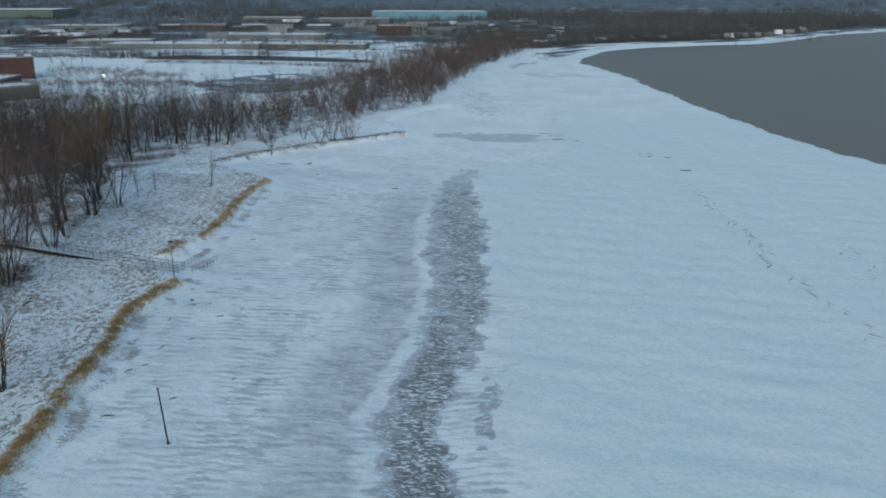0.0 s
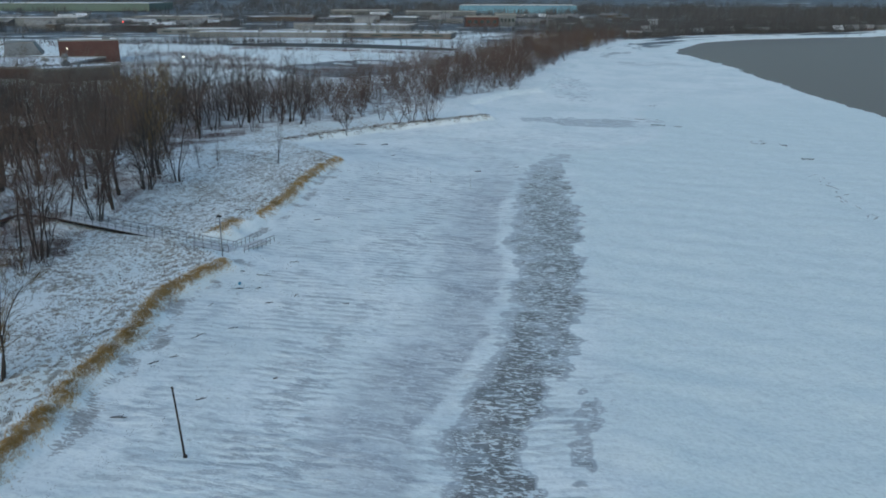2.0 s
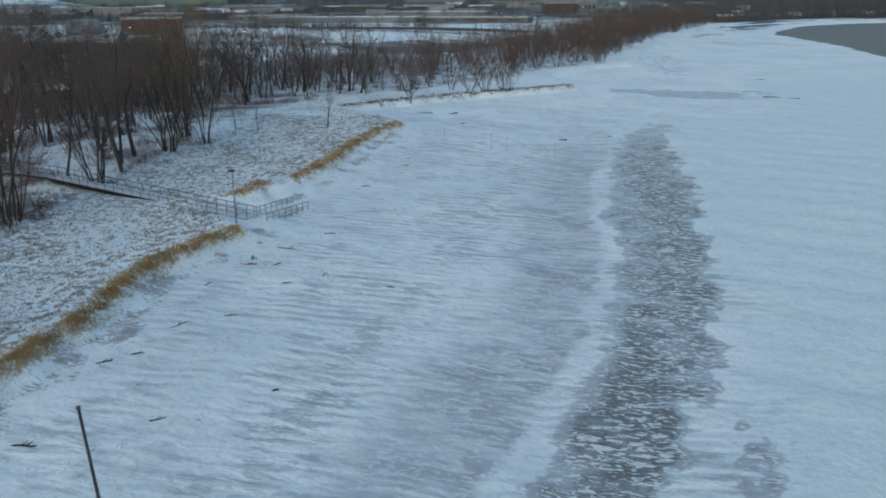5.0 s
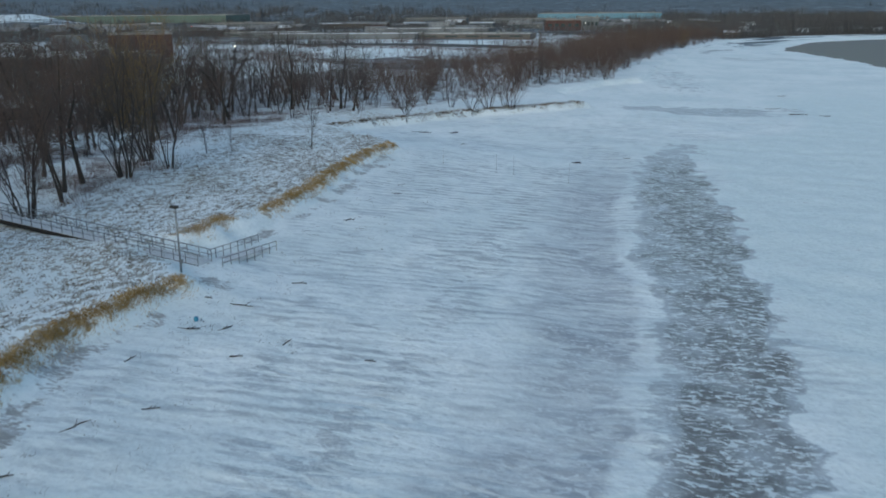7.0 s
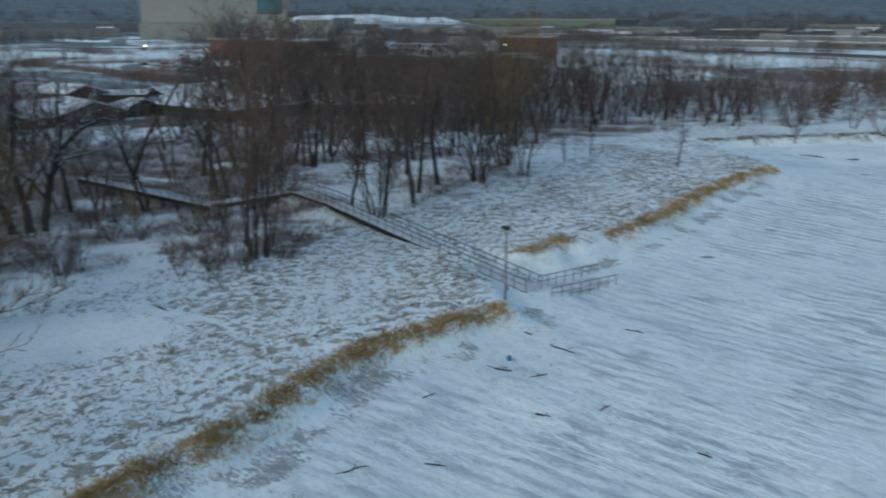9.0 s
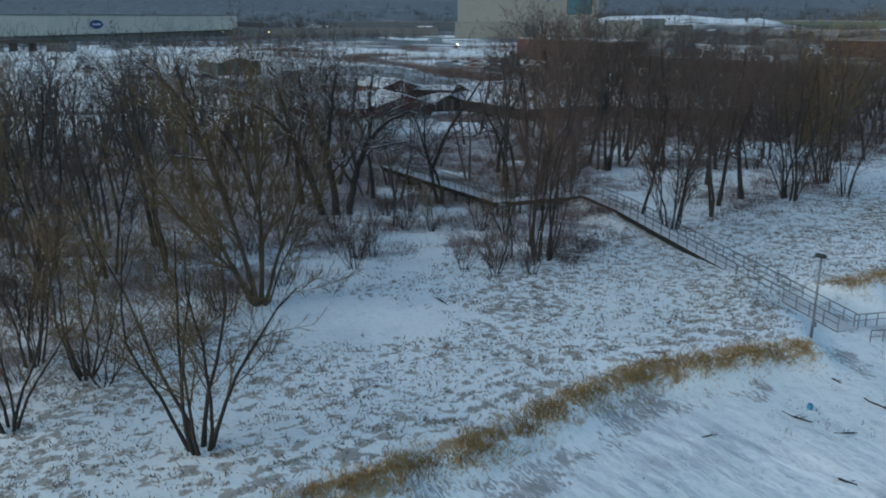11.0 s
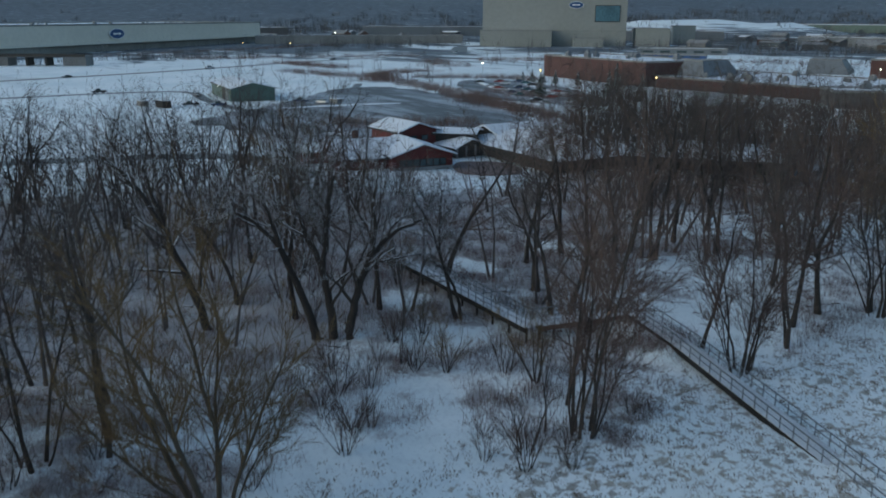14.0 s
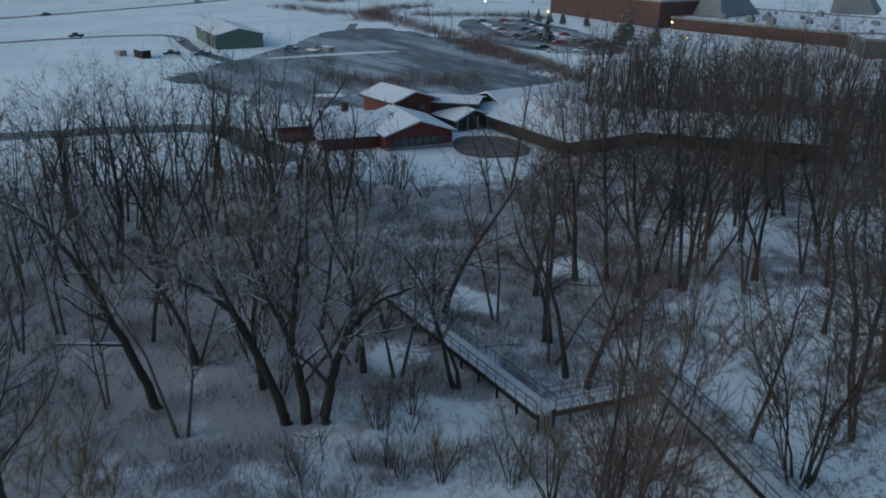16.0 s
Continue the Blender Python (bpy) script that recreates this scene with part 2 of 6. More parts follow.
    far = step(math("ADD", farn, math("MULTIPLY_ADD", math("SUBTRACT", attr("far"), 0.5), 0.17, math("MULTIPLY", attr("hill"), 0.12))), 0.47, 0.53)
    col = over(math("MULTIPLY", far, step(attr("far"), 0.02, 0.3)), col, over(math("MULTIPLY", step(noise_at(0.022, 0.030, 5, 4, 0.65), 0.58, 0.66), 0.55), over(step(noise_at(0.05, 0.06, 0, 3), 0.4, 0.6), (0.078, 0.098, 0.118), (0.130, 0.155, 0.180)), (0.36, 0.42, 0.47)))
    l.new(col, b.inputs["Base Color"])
    l.new(math("MULTIPLY_ADD", bare, -0.35, 0.8), b.inputs["Roughness"])
    h = math("ADD", math("MULTIPLY", math("SUBTRACT", ridge, math("MULTIPLY", rung, 0.12)), math("MULTIPLY_ADD", attr("rip"), 1.2, 0.0)), math("ADD", math("MULTIPLY", mid, 0.7), math("MULTIPLY", fine, 0.12)))
    bp = n.new("ShaderNodeBump")
    bp.inputs["Strength"].default_value, bp.inputs["Distance"].default_value = 0.8, 0.35
    l.new(h, bp.inputs["Height"])
    l.new(bp.outputs[0], b.inputs["Normal"])
    return m


def water_material():
    m, n, l, b = nodes_of("grey_lake_water")
    pos = n.new("ShaderNodeNewGeometry").outputs["Position"]
    tex = n.new("ShaderNodeTexNoise")
    tex.inputs["Scale"].default_value, tex.inputs["Detail"].default_value = 0.35, 6
    l.new(pos, tex.inputs["Vector"])
    b.inputs["Base Color"].default_value = (0.178, 0.152, 0.132, 1)
    b.inputs["Roughness"].default_value = 0.55
    b.inputs["Specular IOR Level"].default_value = 0.3
    b.inputs["IOR"].default_value = 1.33
    bp = n.new("ShaderNodeBump")
    bp.inputs["Strength"].default_value, bp.inputs["Distance"].default_value = 0.5, 0.25
    l.new(tex.outputs["Fac"], bp.inputs["Height"])
    l.new(bp.outputs[0], b.inputs["Normal"])
    return m


M_GROUND, M_WATER = ground_material(), water_material()
M_BARK = plain("grey_brown_bark", (0.044, 0.036, 0.031), 0.9, 0.4, 2.0, 0.5, each=0.6, snow=0.3)
M_BARKGOLD = plain("olive_brown_bark", (0.082, 0.064, 0.044), 0.9, 0.4, 2.0, 0.5, each=0.4, snow=0.2)
M_TWIG = plain("brown_twigs", (0.086, 0.073, 0.067), 0.9, 0.4, 0.5, each=0.7)
# twigs lifted to blue-grey: the haze of distance is in the colour
M_FAR = plain("hazed_far_twigs", (0.098, 0.098, 0.104), 0.9, 0.45, 0.02, each=0.7, island=True)
M_LIMB = plain("snow_lined_limbs", (0.058, 0.047, 0.041), 0.9, 0.4, 0.8, each=0.3, snow=0.60)
M_TWIGGOLD = plain("olive_gold_twigs", (0.158, 0.108, 0.052), 0.9, 0.4, 0.5, each=0.6)
M_TWIGRED = plain("reddish_twigs", (0.114, 0.079, 0.066), 0.9, 0.4, 0.5, each=0.6)
M_BRUSH = plain("dry_red_brown_brush", (0.185, 0.130, 0.118), 0.9, 0.5, 0.3, each=0.8, island=True)
M_GOLD = plain("golden_dune_grass", (0.47, 0.31, 0.12), 0.85, 0.5, 0.6, each=0.8, island=True)
M_STUB = plain("faded_grass_stubble", (0.17, 0.13, 0.09), 0.9, 0.45, 0.5, each=0.8, island=True)
M_LOT = slushy("slushy_asphalt", (0.085, 0.088, 0.095), (0.50, 0.54, 0.59))
M_ASPHALT = plain("wet_asphalt", (0.115, 0.12, 0.125), 0.5, 0.45, 0.25, 0.1)
M_SNOW = plain("settled_snow", (0.78, 0.81, 0.85), 0.75, 0.10, 0.3, 0.3)
M_DECK = plain("snow_dusted_planks", (0.62, 0.64, 0.67), 0.8, 0.25, 1.0, 0.2)
M_TIMBER = plain("weathered_grey_timber", (0.24, 0.225, 0.21), 0.85, 0.3, 2.0, 0.3)
M_PAVING = plain("red_brown_paving", (0.17, 0.125, 0.115), 0.8, 0.3, 0.5, 0.2)
M_RUST = plain("red_brown_beam", (0.095, 0.048, 0.040), 0.85, 0.3, 2.0)
# near-black brown, with the shade below the boardwalk deck in the colour
M_BEAM = plain("dark_brown_beam", (0.014, 0.012, 0.011), 0.85, 0.3, 2.0)
M_STEEL = plain("dull_grey_steel", (0.22, 0.23, 0.24), 0.5, 0.2, 2.0, metal=0.6)
M_DRIFT = plain("dark_driftwood", (0.035, 0.029, 0.026), 0.9, 0.35, 3.0, 0.4)
M_CRACK = plain("grey_cracked_ice", (0.20, 0.205, 0.21), 0.7, 0.3, 1.0)
M_BLUE = plain("faded_blue_plastic", (0.05, 0.24, 0.38), 0.5, 0.2, 3.0)
M_RED = plain("barn_red_boards", (0.125, 0.028, 0.024), 0.75, 0.25, 1.0, 0.2)
M_ROOF = plain("snow_on_shingles", (0.70, 0.73, 0.77), 0.8, 0.16, 0.4, 0.2)
M_THIN = plain("shingles_with_melting_snow", (0.22, 0.225, 0.23), 0.8, 0.4, 0.5, 0.2)
M_GLASS = plain("dark_window_glass", (0.05, 0.075, 0.08), 0.12, 0.2, 1.0)
M_TRIM = plain("dark_trim", (0.035, 0.032, 0.03), 0.7, 0.2, 2.0)
M_GREEN = plain("grey_green_cladding", (0.085, 0.13, 0.115), 0.6, 0.15, 1.0)
M_BRICK = plain("red_brick", (0.085, 0.042, 0.038), 0.85, 0.25, 0.4)
M_TAN = plain("tan_block", (0.135, 0.125, 0.12), 0.85, 0.2, 0.4)
# one cream in two tones: sunward walls dimmed, walls in shade brightened by colour
M_CLAD_DIM = plain("cream_clad_dimmed", (0.28, 0.285, 0.265), 0.7, 0.10, 0.05)
M_CLAD_BRIGHT = plain("cream_clad_brightened", (0.64, 0.60, 0.53), 0.7, 0.10, 0.05)
# M_GREY and M_TAN are pulled toward blue-grey, with far haze in the colour
M_GREY = plain("grey_cladding", (0.15, 0.165, 0.18), 0.6, 0.2, 0.2, each=0.5)
M_PALE = plain("pale_blue_cladding", (0.13, 0.28, 0.38), 0.6, 0.15, 0.05)
M_SIGN = plain("dark_blue_sign", (0.02, 0.07, 0.20), 0.5, 0.1, 1.0)
M_WHITE = plain("white_paint", (0.75, 0.76, 0.77), 0.6, 0.1, 1.0)
M_POSTER = plain("blue_green_poster", (0.07, 0.15, 0.19), 0.6, 0.5, 0.1)
M_CONCRETE = plain("stained_concrete", (0.24, 0.24, 0.235), 0.85, 0.3, 0.2)
M_TYRE = plain("black_rubber", (0.02, 0.02, 0.02), 0.8, 0.2, 2.0)
M_RIM = plain("alloy_rim", (0.4, 0.4, 0.42), 0.4, 0.1, 2.0, metal=0.8)
M_PINE = plain("dark_pine_needles", (0.03, 0.05, 0.035), 0.9, 0.4, 0.5, each=0.7, snow=0.04, island=True)
M_HOUSE = [plain(k, c, 0.75, 0.12, 0.5) for k, c in (("white_siding", (0.17, 0.175, 0.18)), ("grey_siding", (0.075, 0.08, 0.09)), ("brown_siding", (0.09, 0.07, 0.055)), ("blue_siding", (0.085, 0.11, 0.13)), ("brick_siding", (0.10, 0.055, 0.045)))]
M_CAR = [plain(k, c, 0.3, 0.05, 1.0, snow=0.3) for k, c in (("black_car_paint", (0.015, 0.016, 0.018)), ("silver_car_paint", (0.35, 0.36, 0.38)), ("red_car_paint", (0.28, 0.03, 0.025)), ("white_car_paint", (0.7, 0.7, 0.7)), ("blue_car_paint", (0.03, 0.06, 0.14)), ("teal_car_paint", (0.03, 0.13, 0.16)))]
M_LAMP, M_AMBER, M_REDLAMP = glow("lit_lamp", (1.0, 0.86, 0.66), 14.0), glow("lit_amber_lamp", (1.0, 0.62, 0.2), 10.0), glow("lit_red_lamp", (1.0, 0.05, 0.04), 8.0)


# ---- building tools ----
def mesh_of(name, verts, faces, mats, smooth=False):
    me = bpy.data.meshes.new(name)
    me.from_pydata([tuple(v) for v in verts], [], [tuple(f) for f in faces])
    for m in mats if isinstance(mats, (list, tuple)) else [mats]:
        me.materials.append(m)
    if smooth:
        me.polygons.foreach_set("use_smooth", [True] * len(me.polygons))
    return me


def quads_mesh(name, V, Q, mat):
    """A mesh from arrays of corners and four-cornered faces."""
    V, Q = np.asarray(V, "f4"), np.asarray(Q, "i4")
    me = bpy.data.meshes.new(name)
    me.vertices.add(len(V))
    me.vertices.foreach_set("co", V.ravel())
    k = Q.shape[1]
    me.loops.add(Q.size)
    me.loops.foreach_set("vertex_index", Q.ravel())
    me.polygons.add(len(Q))
    me.polygons.foreach_set("loop_start", np.arange(0, Q.size, k, dtype="i4"))
    me.materials.append(mat)
    me.update(calc_edges=True)
    return me


def part(name, data, parent, label="", at=None):
    """Links a mesh (or a bmesh with its material) as one part under a thing or a part."""
    ob = new(name, data)
    ob.parent = parent
    if at is not None:
        ob.matrix_basis = at
    return tagged(ob, label)


def thing(name, label, category, at=None, group="", kind=""):
    ob = new(name)
    ob.empty_display_size = 0.3
    if at is not None:
        ob.matrix_basis = at
    return tagged(ob, label, category, group, kind)


def box(bm, x0, y0, z0, x1, y1, z1, bevel=0.0):
    r = bmesh.ops.create_cube(bm, size=1)
    vs = r["verts"]
    bmesh.ops.scale(bm, vec=(x1 - x0, y1 - y0, z1 - z0), verts=vs)
    bmesh.ops.translate(bm, vec=((x0 + x1) / 2, (y0 + y1) / 2, (z0 + z1) / 2), verts=vs)
    if bevel:
        es = list({e for v in vs for e in v.link_edges})
        bmesh.ops.bevel(bm, geom=es, offset=bevel, segments=1, affect="EDGES")


def done(bm, name, mat):
    me = bpy.data.meshes.new(name)
    bm.to_mesh(me)
    bm.free()
    for m in mat if isinstance(mat, (list, tuple)) else [mat]:
        me.materials.append(m)
    return me


def box_mesh(name, size, mat, bevel=0.0):
    """A block whose base lies at 0, centred in x and y."""
    bm = bmesh.new()
    box(bm, -size[0] / 2, -size[1] / 2, 0, size[0] / 2, size[1] / 2, size[2], bevel)
    return done(bm, name, mat)


def tube_mesh(name, pts, radii, mat, sides=8):
    V, Q = tubes([(np.array(pts, float), np.array(radii, float))], sides, caps=True)
    me = mesh_of(name, V, Q, mat, True)
    return me


def tubes(lines, sides, caps=False):
    """Tapered tubes along polylines: corners and faces."""
    V, F, base = [], [], 0
    ring = np.arange(sides) * 2 * math.pi / sides
    cs, sn = np.cos(ring), np.sin(ring)
    for P, R in lines:
        n = len(P)
        T = np.gradient(P, axis=0)
        T /= np.linalg.norm(T, axis=1)[:, None] + 1e-9
        ref = np.array([0.31, 0.95, 0.05]) if abs(T[0, 2]) > 0.8 else np.array([0, 0, 1.0])
        A = np.cross(T, ref)
        A /= np.linalg.norm(A, axis=1)[:, None] + 1e-9
        B = np.cross(T, A)
        V.append((P[:, None] + R[:, None, None] * (A[:, None] * cs[None, :, None] + B[:, None] * sn[None, :, None])).reshape(-1, 3))
        i, j = np.meshgrid(np.arange(n - 1), np.arange(sides), indexing="ij")
        k = (j + 1) % sides
        F.append(np.stack([i * sides + j, i * sides + k, (i + 1) * sides + k, (i + 1) * sides + j], -1).reshape(-1, 4) + base)
        base += n * sides
    V, F = np.concatenate(V), np.concatenate(F)
    if caps:
        F = [tuple(f) for f in F] + [tuple(range(sides))[::-1], tuple(range(len(V) - sides, len(V)))]
    return V, F


# ---- the plan: shore, bank and woods ----
SHORE = np.array([(210, -4500), (185, -300), (168, 0), (158, 100), (148, 180), (137, 252), (130, 276), (127.5, 300), (122, 350), (119, 420), (117, 552), (110, 605), (105, 638), (113, 690), (125, 718), (148, 779), (202, 836), (265, 871), (330, 898), (376, 946), (471, 1071), (640, 1230), (1100, 1500), (4800, 2600)], float)
BANK = np.array([(-30, -4500), (-38, -200), (-41, 0), (-44, 60), (-44.8, 74), (-45.5, 84), (-46.4, 96), (-46.2, 104), (-47.6, 111), (-48.0, 118), (-46.6, 123), (-45.0, 130), (-47.3, 133.2), (-50.2, 136.5), (-51.3, 141), (-49.8, 145.5), (-48.8, 150), (-47.8, 155), (-47.0, 168), (-47.6, 182), (-47.4, 197), (-45.2, 208), (-52, 216), (-66, 236), (-59, 250), (-44, 266), (-31, 278), (-14, 292), (-24, 325), (-10, 360), (3, 372), (15, 455), (38, 590), (80, 735), (113, 775), (135, 800), (200, 860), (262, 895), (330, 925), (372, 968), (462, 1090), (630, 1250), (1090, 1525), (4800, 2640)], float)


def signed(P, line):
    """Distance from a line that runs south to north, positive on its east side."""
    best, side = np.full(len(P), 1e12), np.zeros(len(P))
    for a, b in zip(line[:-1], line[1:]):
        d = b - a
        t = np.clip(((P - a) @ d) / (d @ d), 0, 1)
        q = P - (a + t[:, None] * d)
        r = (q * q).sum(1)
        cr = d[0] * (P[:, 1] - a[1]) - d[1] * (P[:, 0] - a[0])
        near = r < best - 1e-9
        best = np.where(near, r, best)
        side = np.where(near, np.where(cr < 0, 1.0, -1.0), side)
    return np.sqrt(best) * side


def wander(P, size, seed=0):
    """Smooth noise from -1 to 1 over the plan."""
    rs = np.random.RandomState(seed)
    out = np.zeros(len(P))
    for k in range(4):
        for _ in range(4):
            a = rs.uniform(0, 2 * math.pi)
            w = 2 * math.pi / (size / 1.9**k) * rs.uniform(0.7, 1.4)
            out += np.sin(P[:, 0] * w * math.cos(a) + P[:, 1] * w * math.sin(a) + rs.uniform(0, 6.28)) * 0.55**k
    return out / 4.2


def smooth(v, lo, hi):
    t = np.clip((v - lo) / (hi - lo), 0, 1)
    return t * t * (3 - 2 * t)


def line_at(y, ys, xs):
    return np.interp(y, ys, xs)


def lay(P):
    """Height and covers of the ground at points of the plan."""
    x, y = P[:, 0], P[:, 1]
    sea = signed(P, SHORE) + 2.4 * wander(P, 26, 3) + 1.3 * wander(P, 7, 4)
    u = signed(P, BANK) + 0.7 * wander(P, 9, 5)
    north = smooth(y, 212, 250)
    crest = 5.25 - 1.6 * north
    foot = 3.85 - 1.5 * north
    beach = np.maximum(foot - (0.08 - 0.03 * north) * np.maximum(u, 0), 0.75 + 0.25 * wander(P, 30, 6))
    bank = smooth(u, 3.2, 0.0)
    back = crest - 0.35 * smooth(-u, 2, 10) + (0.6 + 1.6 * north) * smooth(-u, 60, 190)
    z = np.where(u > 0, beach + (crest - beach) * bank, back)
    z += (0.10 * wander(P, 11, 7) + 0.05 * wander(P, 3.5, 8)) * smooth(u, -150, -110) * smooth(y, 420, 300)
    z += 0.35 * wander(P, 45, 9) * smooth(-u, 15, 50) * smooth(u, -150, -110)
    # the foot of the boardwalk rests on a snowy slope
    run = np.clip((-45.6 - x) / 15.9, 0, 1)
    off = np.abs(y - (137.3 + 4.6 * run))
    w = smooth(off, 4.5, 1.3) * smooth(x, -56.5, -51.5) * smooth(x, -41, -45)
    z = z * (1 - w) + (4.0 + 1.06 * run) * w
    # drifted snow and brush heaped against the landward end of the ramp
    run = np.clip((-79.6 - x) / 6.5, 0, 1)
    w = smooth(np.hypot(x + 79.6 + 6.5 * run, y - 145.6 - 1.9 * run), 4.2, 1.6)
    z = z * (1 - w) + (5.95 + 0.06 * wander(P, 2.5, 27)) * w
    # the shelf ends in the lake
    z = np.where(sea > -9, np.minimum(z, np.maximum(-sea * 0.22, -1.6)), z)
    z += 0.045 * wander(P, 6.5, 66) * smooth(u, 45, 62) * smooth(y, 330, 260) * smooth(sea, -6, -14)
    # far hills
    r = np.hypot(x, y)
    z += smooth(r, 1700, 3400) * (105 + 45 * wander(P, 1500, 10)) * smooth(sea, 60, -60)
    mound = np.exp(-(((x + 1000) * 0.65 + (y - 1240) * 0.76) / 150) ** 4 - (((x + 1000) * 0.76 - (y - 1240) * 0.65) / 55) ** 2)
    mound = mound + 0.7 * np.exp(-(((x + 1150) * 0.65 + (y - 1150) * 0.76) / 70) ** 4 - (((x + 1150) * 0.76 - (y - 1150) * 0.65) / 55) ** 2)
    z += 26 * mound
    rip = smooth(u, 1, 9) * smooth(u, 64, 44) * (0.72 + 0.55 * wander(P, 24, 11)) * smooth(y, 330, 190)
    ladder = smooth(np.abs(x - line_at(y, [60, 85, 110, 160, 200], [-28, -25, -22, -19.5, -16])), 3.2, 1.0) * smooth(y, 212, 195)
    rip = np.clip(rip * (0.62 + 0.25 * wander(P, 10, 31)) + 0.55 * ladder, 0, 1)
    rip = np.maximum(rip, 0.08 * smooth(u, 40, 60) * smooth(y, 320, 240))
    left = line_at(y, [60, 88, 100, 111, 129, 145, 161, 188, 220, 244], [-7, -9, -7.2, -5.4, -3.0, -2.8, -4.2, -4.4, -1, 3])
    right = line_at(y, [60, 83, 91, 104, 115, 124, 135, 156, 190, 220, 250], [6, 0, 1.2, 2.6, 5.2, 7.0, 7.8, 8.5, 8.8, 8.5, 11])
    w = np.maximum(right - left, 0.5)
    across = (x - left) / w
    rag = 1.3 * wander(P, 12, 12) + 0.8 * wander(P, 4, 13)
    dark = smooth(x - left + rag, -1.5, 3.0) * smooth(right - x + 1.5 * rag, -1.4, 1.0) * smooth(y, 262, 215)
    dark = dark * (0.84 + 0.16 * smooth(across, 0.05, 0.6)) * (0.80 + 0.20 * smooth(y, 235, 195)) * (0.97 + 0.16 * wander(P, 14, 14))
    # a second, greyer lane of ice nearer the bank
    lane = smooth(left - x - 0.8 * rag, 0.9, 1.8) * smooth(left - x + 1.2 * rag, 14, 6) * smooth(y, 226, 186) * (0.82 + 0.25 * wander(P, 16, 15)) * smooth(y, 40, 90)
    side = smooth(np.abs(x - line_at(y, [70, 110, 160, 210], [-26, -21, -19, -22])), 5.5, 1.0) * smooth(y, 220, 180) * (0.10 + 0.22 * wander(P, 12, 21))
    ridge = smooth(np.abs(x - left + 0.9 + 0.9 * rag), 1.5, 0.3) * smooth(y, 215, 180) * smooth(y, 70, 105) * (0.78 + 0.4 * wander(P, 18, 28))
    spot = smooth(np.hypot((x - 6.6 + rag) / 1.3, (y - 97.5) / 4.4) + 0.8 * wander(P, 3, 22), 1.3, 0.5) + smooth(np.hypot((x - 5.0 + rag) / 1.4, (y - 88) / 4.8) + 0.8 * wander(P, 3, 23), 1.3, 0.5)
    pool = 0.68 * smooth(np.hypot((x - 18) / 26, (y - 297) / 11) + 0.3 * wander(P, 14, 16), 1.2, 0.5) + 0.34 * smooth(np.hypot((x - 18) / 14, (y - 395) / 70), 1.1, 0.5)
    slip = 0.50 * smooth(np.abs(u - 3.4 - 1.0 * wander(P, 15, 17)), 2.0, 0.6) * smooth(wander(P, 18, 18) + 0.5 * wander(P, 4, 25), -0.5, 0.25) * smooth(y, 212, 205)
    toe = np.clip(slip * 1.25, 0, 1)
    bare = np.clip(np.maximum.reduce([dark, side, spot * 0.75, pool]), 0, 1)
    grass = smooth(-u, -1.5, 1.5) * smooth(u, -34, -20) * (0.57 + 0.15 * wander(P, 20, 19)) * smooth(y, 330, 250)
    tilt = ((x + 66.8) * 0.62 + (y - 105.5) * 0.78, (x + 66.8) * 0.78 - (y - 105.5) * 0.62)
    clear = smooth(np.hypot(tilt[0] / 9.0, tilt[1] / 4.6) + 0.25 * wander(P, 6, 26), 1.2, 0.9)
    grass = grass * (1 - clear) + 0.08 * smooth(np.abs(u + 1), 2.2, 0.4) * smooth(y, 212, 206)
    straw = (0.58 + 0.3 * wander(P, 7, 24)) * smooth(np.abs(u - 0.8), 1.9, 0.5) * np.where(y > 140, smooth(y, 152, 156), smooth(y, 134, 129)) * smooth(y, 212, 207)
    straw = np.maximum(straw, 0.5 * smooth(np.abs(u), 1.5, 0.3) * smooth(y, 238, 244) * smooth(y, 296, 288))
    w = woods(P)
    open_snow = np.maximum.reduce([smooth(np.hypot((x - cx) / rx, (y - cy) / ry) + 0.45 * wander(P, 8, 63), 1.2, 0.7) for cx, cy, rx, ry in ((-112, 188, 8, 11), (-93, 169, 9, 9), (-84, 156, 5, 7), (-102, 204, 9, 10), (-113.5, 160, 3.5, 3.5), (-112, 145, 4, 3), (-106, 132, 4, 3), (-94, 129, 5, 4), (-82, 120, 7, 4), (-90, 178, 5, 6))])
    litter = w * (1 - 0.75 * open_snow) * (0.58 + 0.30 * smooth(x, -98, -108) * smooth(y, 140, 125) + 0.40 * smooth(x, -90, -106) + 0.22 * wander(P, 14, 20)) * (1 - clear)
    brush = smooth(line_at(y, [70, 85, 95, 102, 110, 118, 126, 134], [-61, -63, -66, -72.5, -75, -77, -75, -76]) - x + 1.5 * wander(P, 7, 29), -1.0, 3.0) * smooth(x, -104, -96) * smooth(y, 136, 128) * smooth(y, 55, 66)
    brush = brush * (1 - clear) * (0.32 + 0.22 * smooth(y, 106, 98) + 0.30 * wander(P, 9, 30))
    heap = smooth(np.hypot((x + 83) / 6.5, (y - 145.5) / 3.5), 1.25, 0.8)
    heap = np.maximum.reduce([heap] + [smooth(np.hypot(x - cx, y - cy) / r + 0.3 * wander(P, 3, 32), 1.2, 0.6) for cx, cy, r in ((-72.6, 133.6, 3.2), (-72.6, 125.6, 2.6), (-69.4, 130.2, 2.0))])
    litter = np.maximum.reduce([litter, brush, 0.7 * heap])
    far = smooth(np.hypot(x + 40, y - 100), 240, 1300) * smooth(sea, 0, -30)
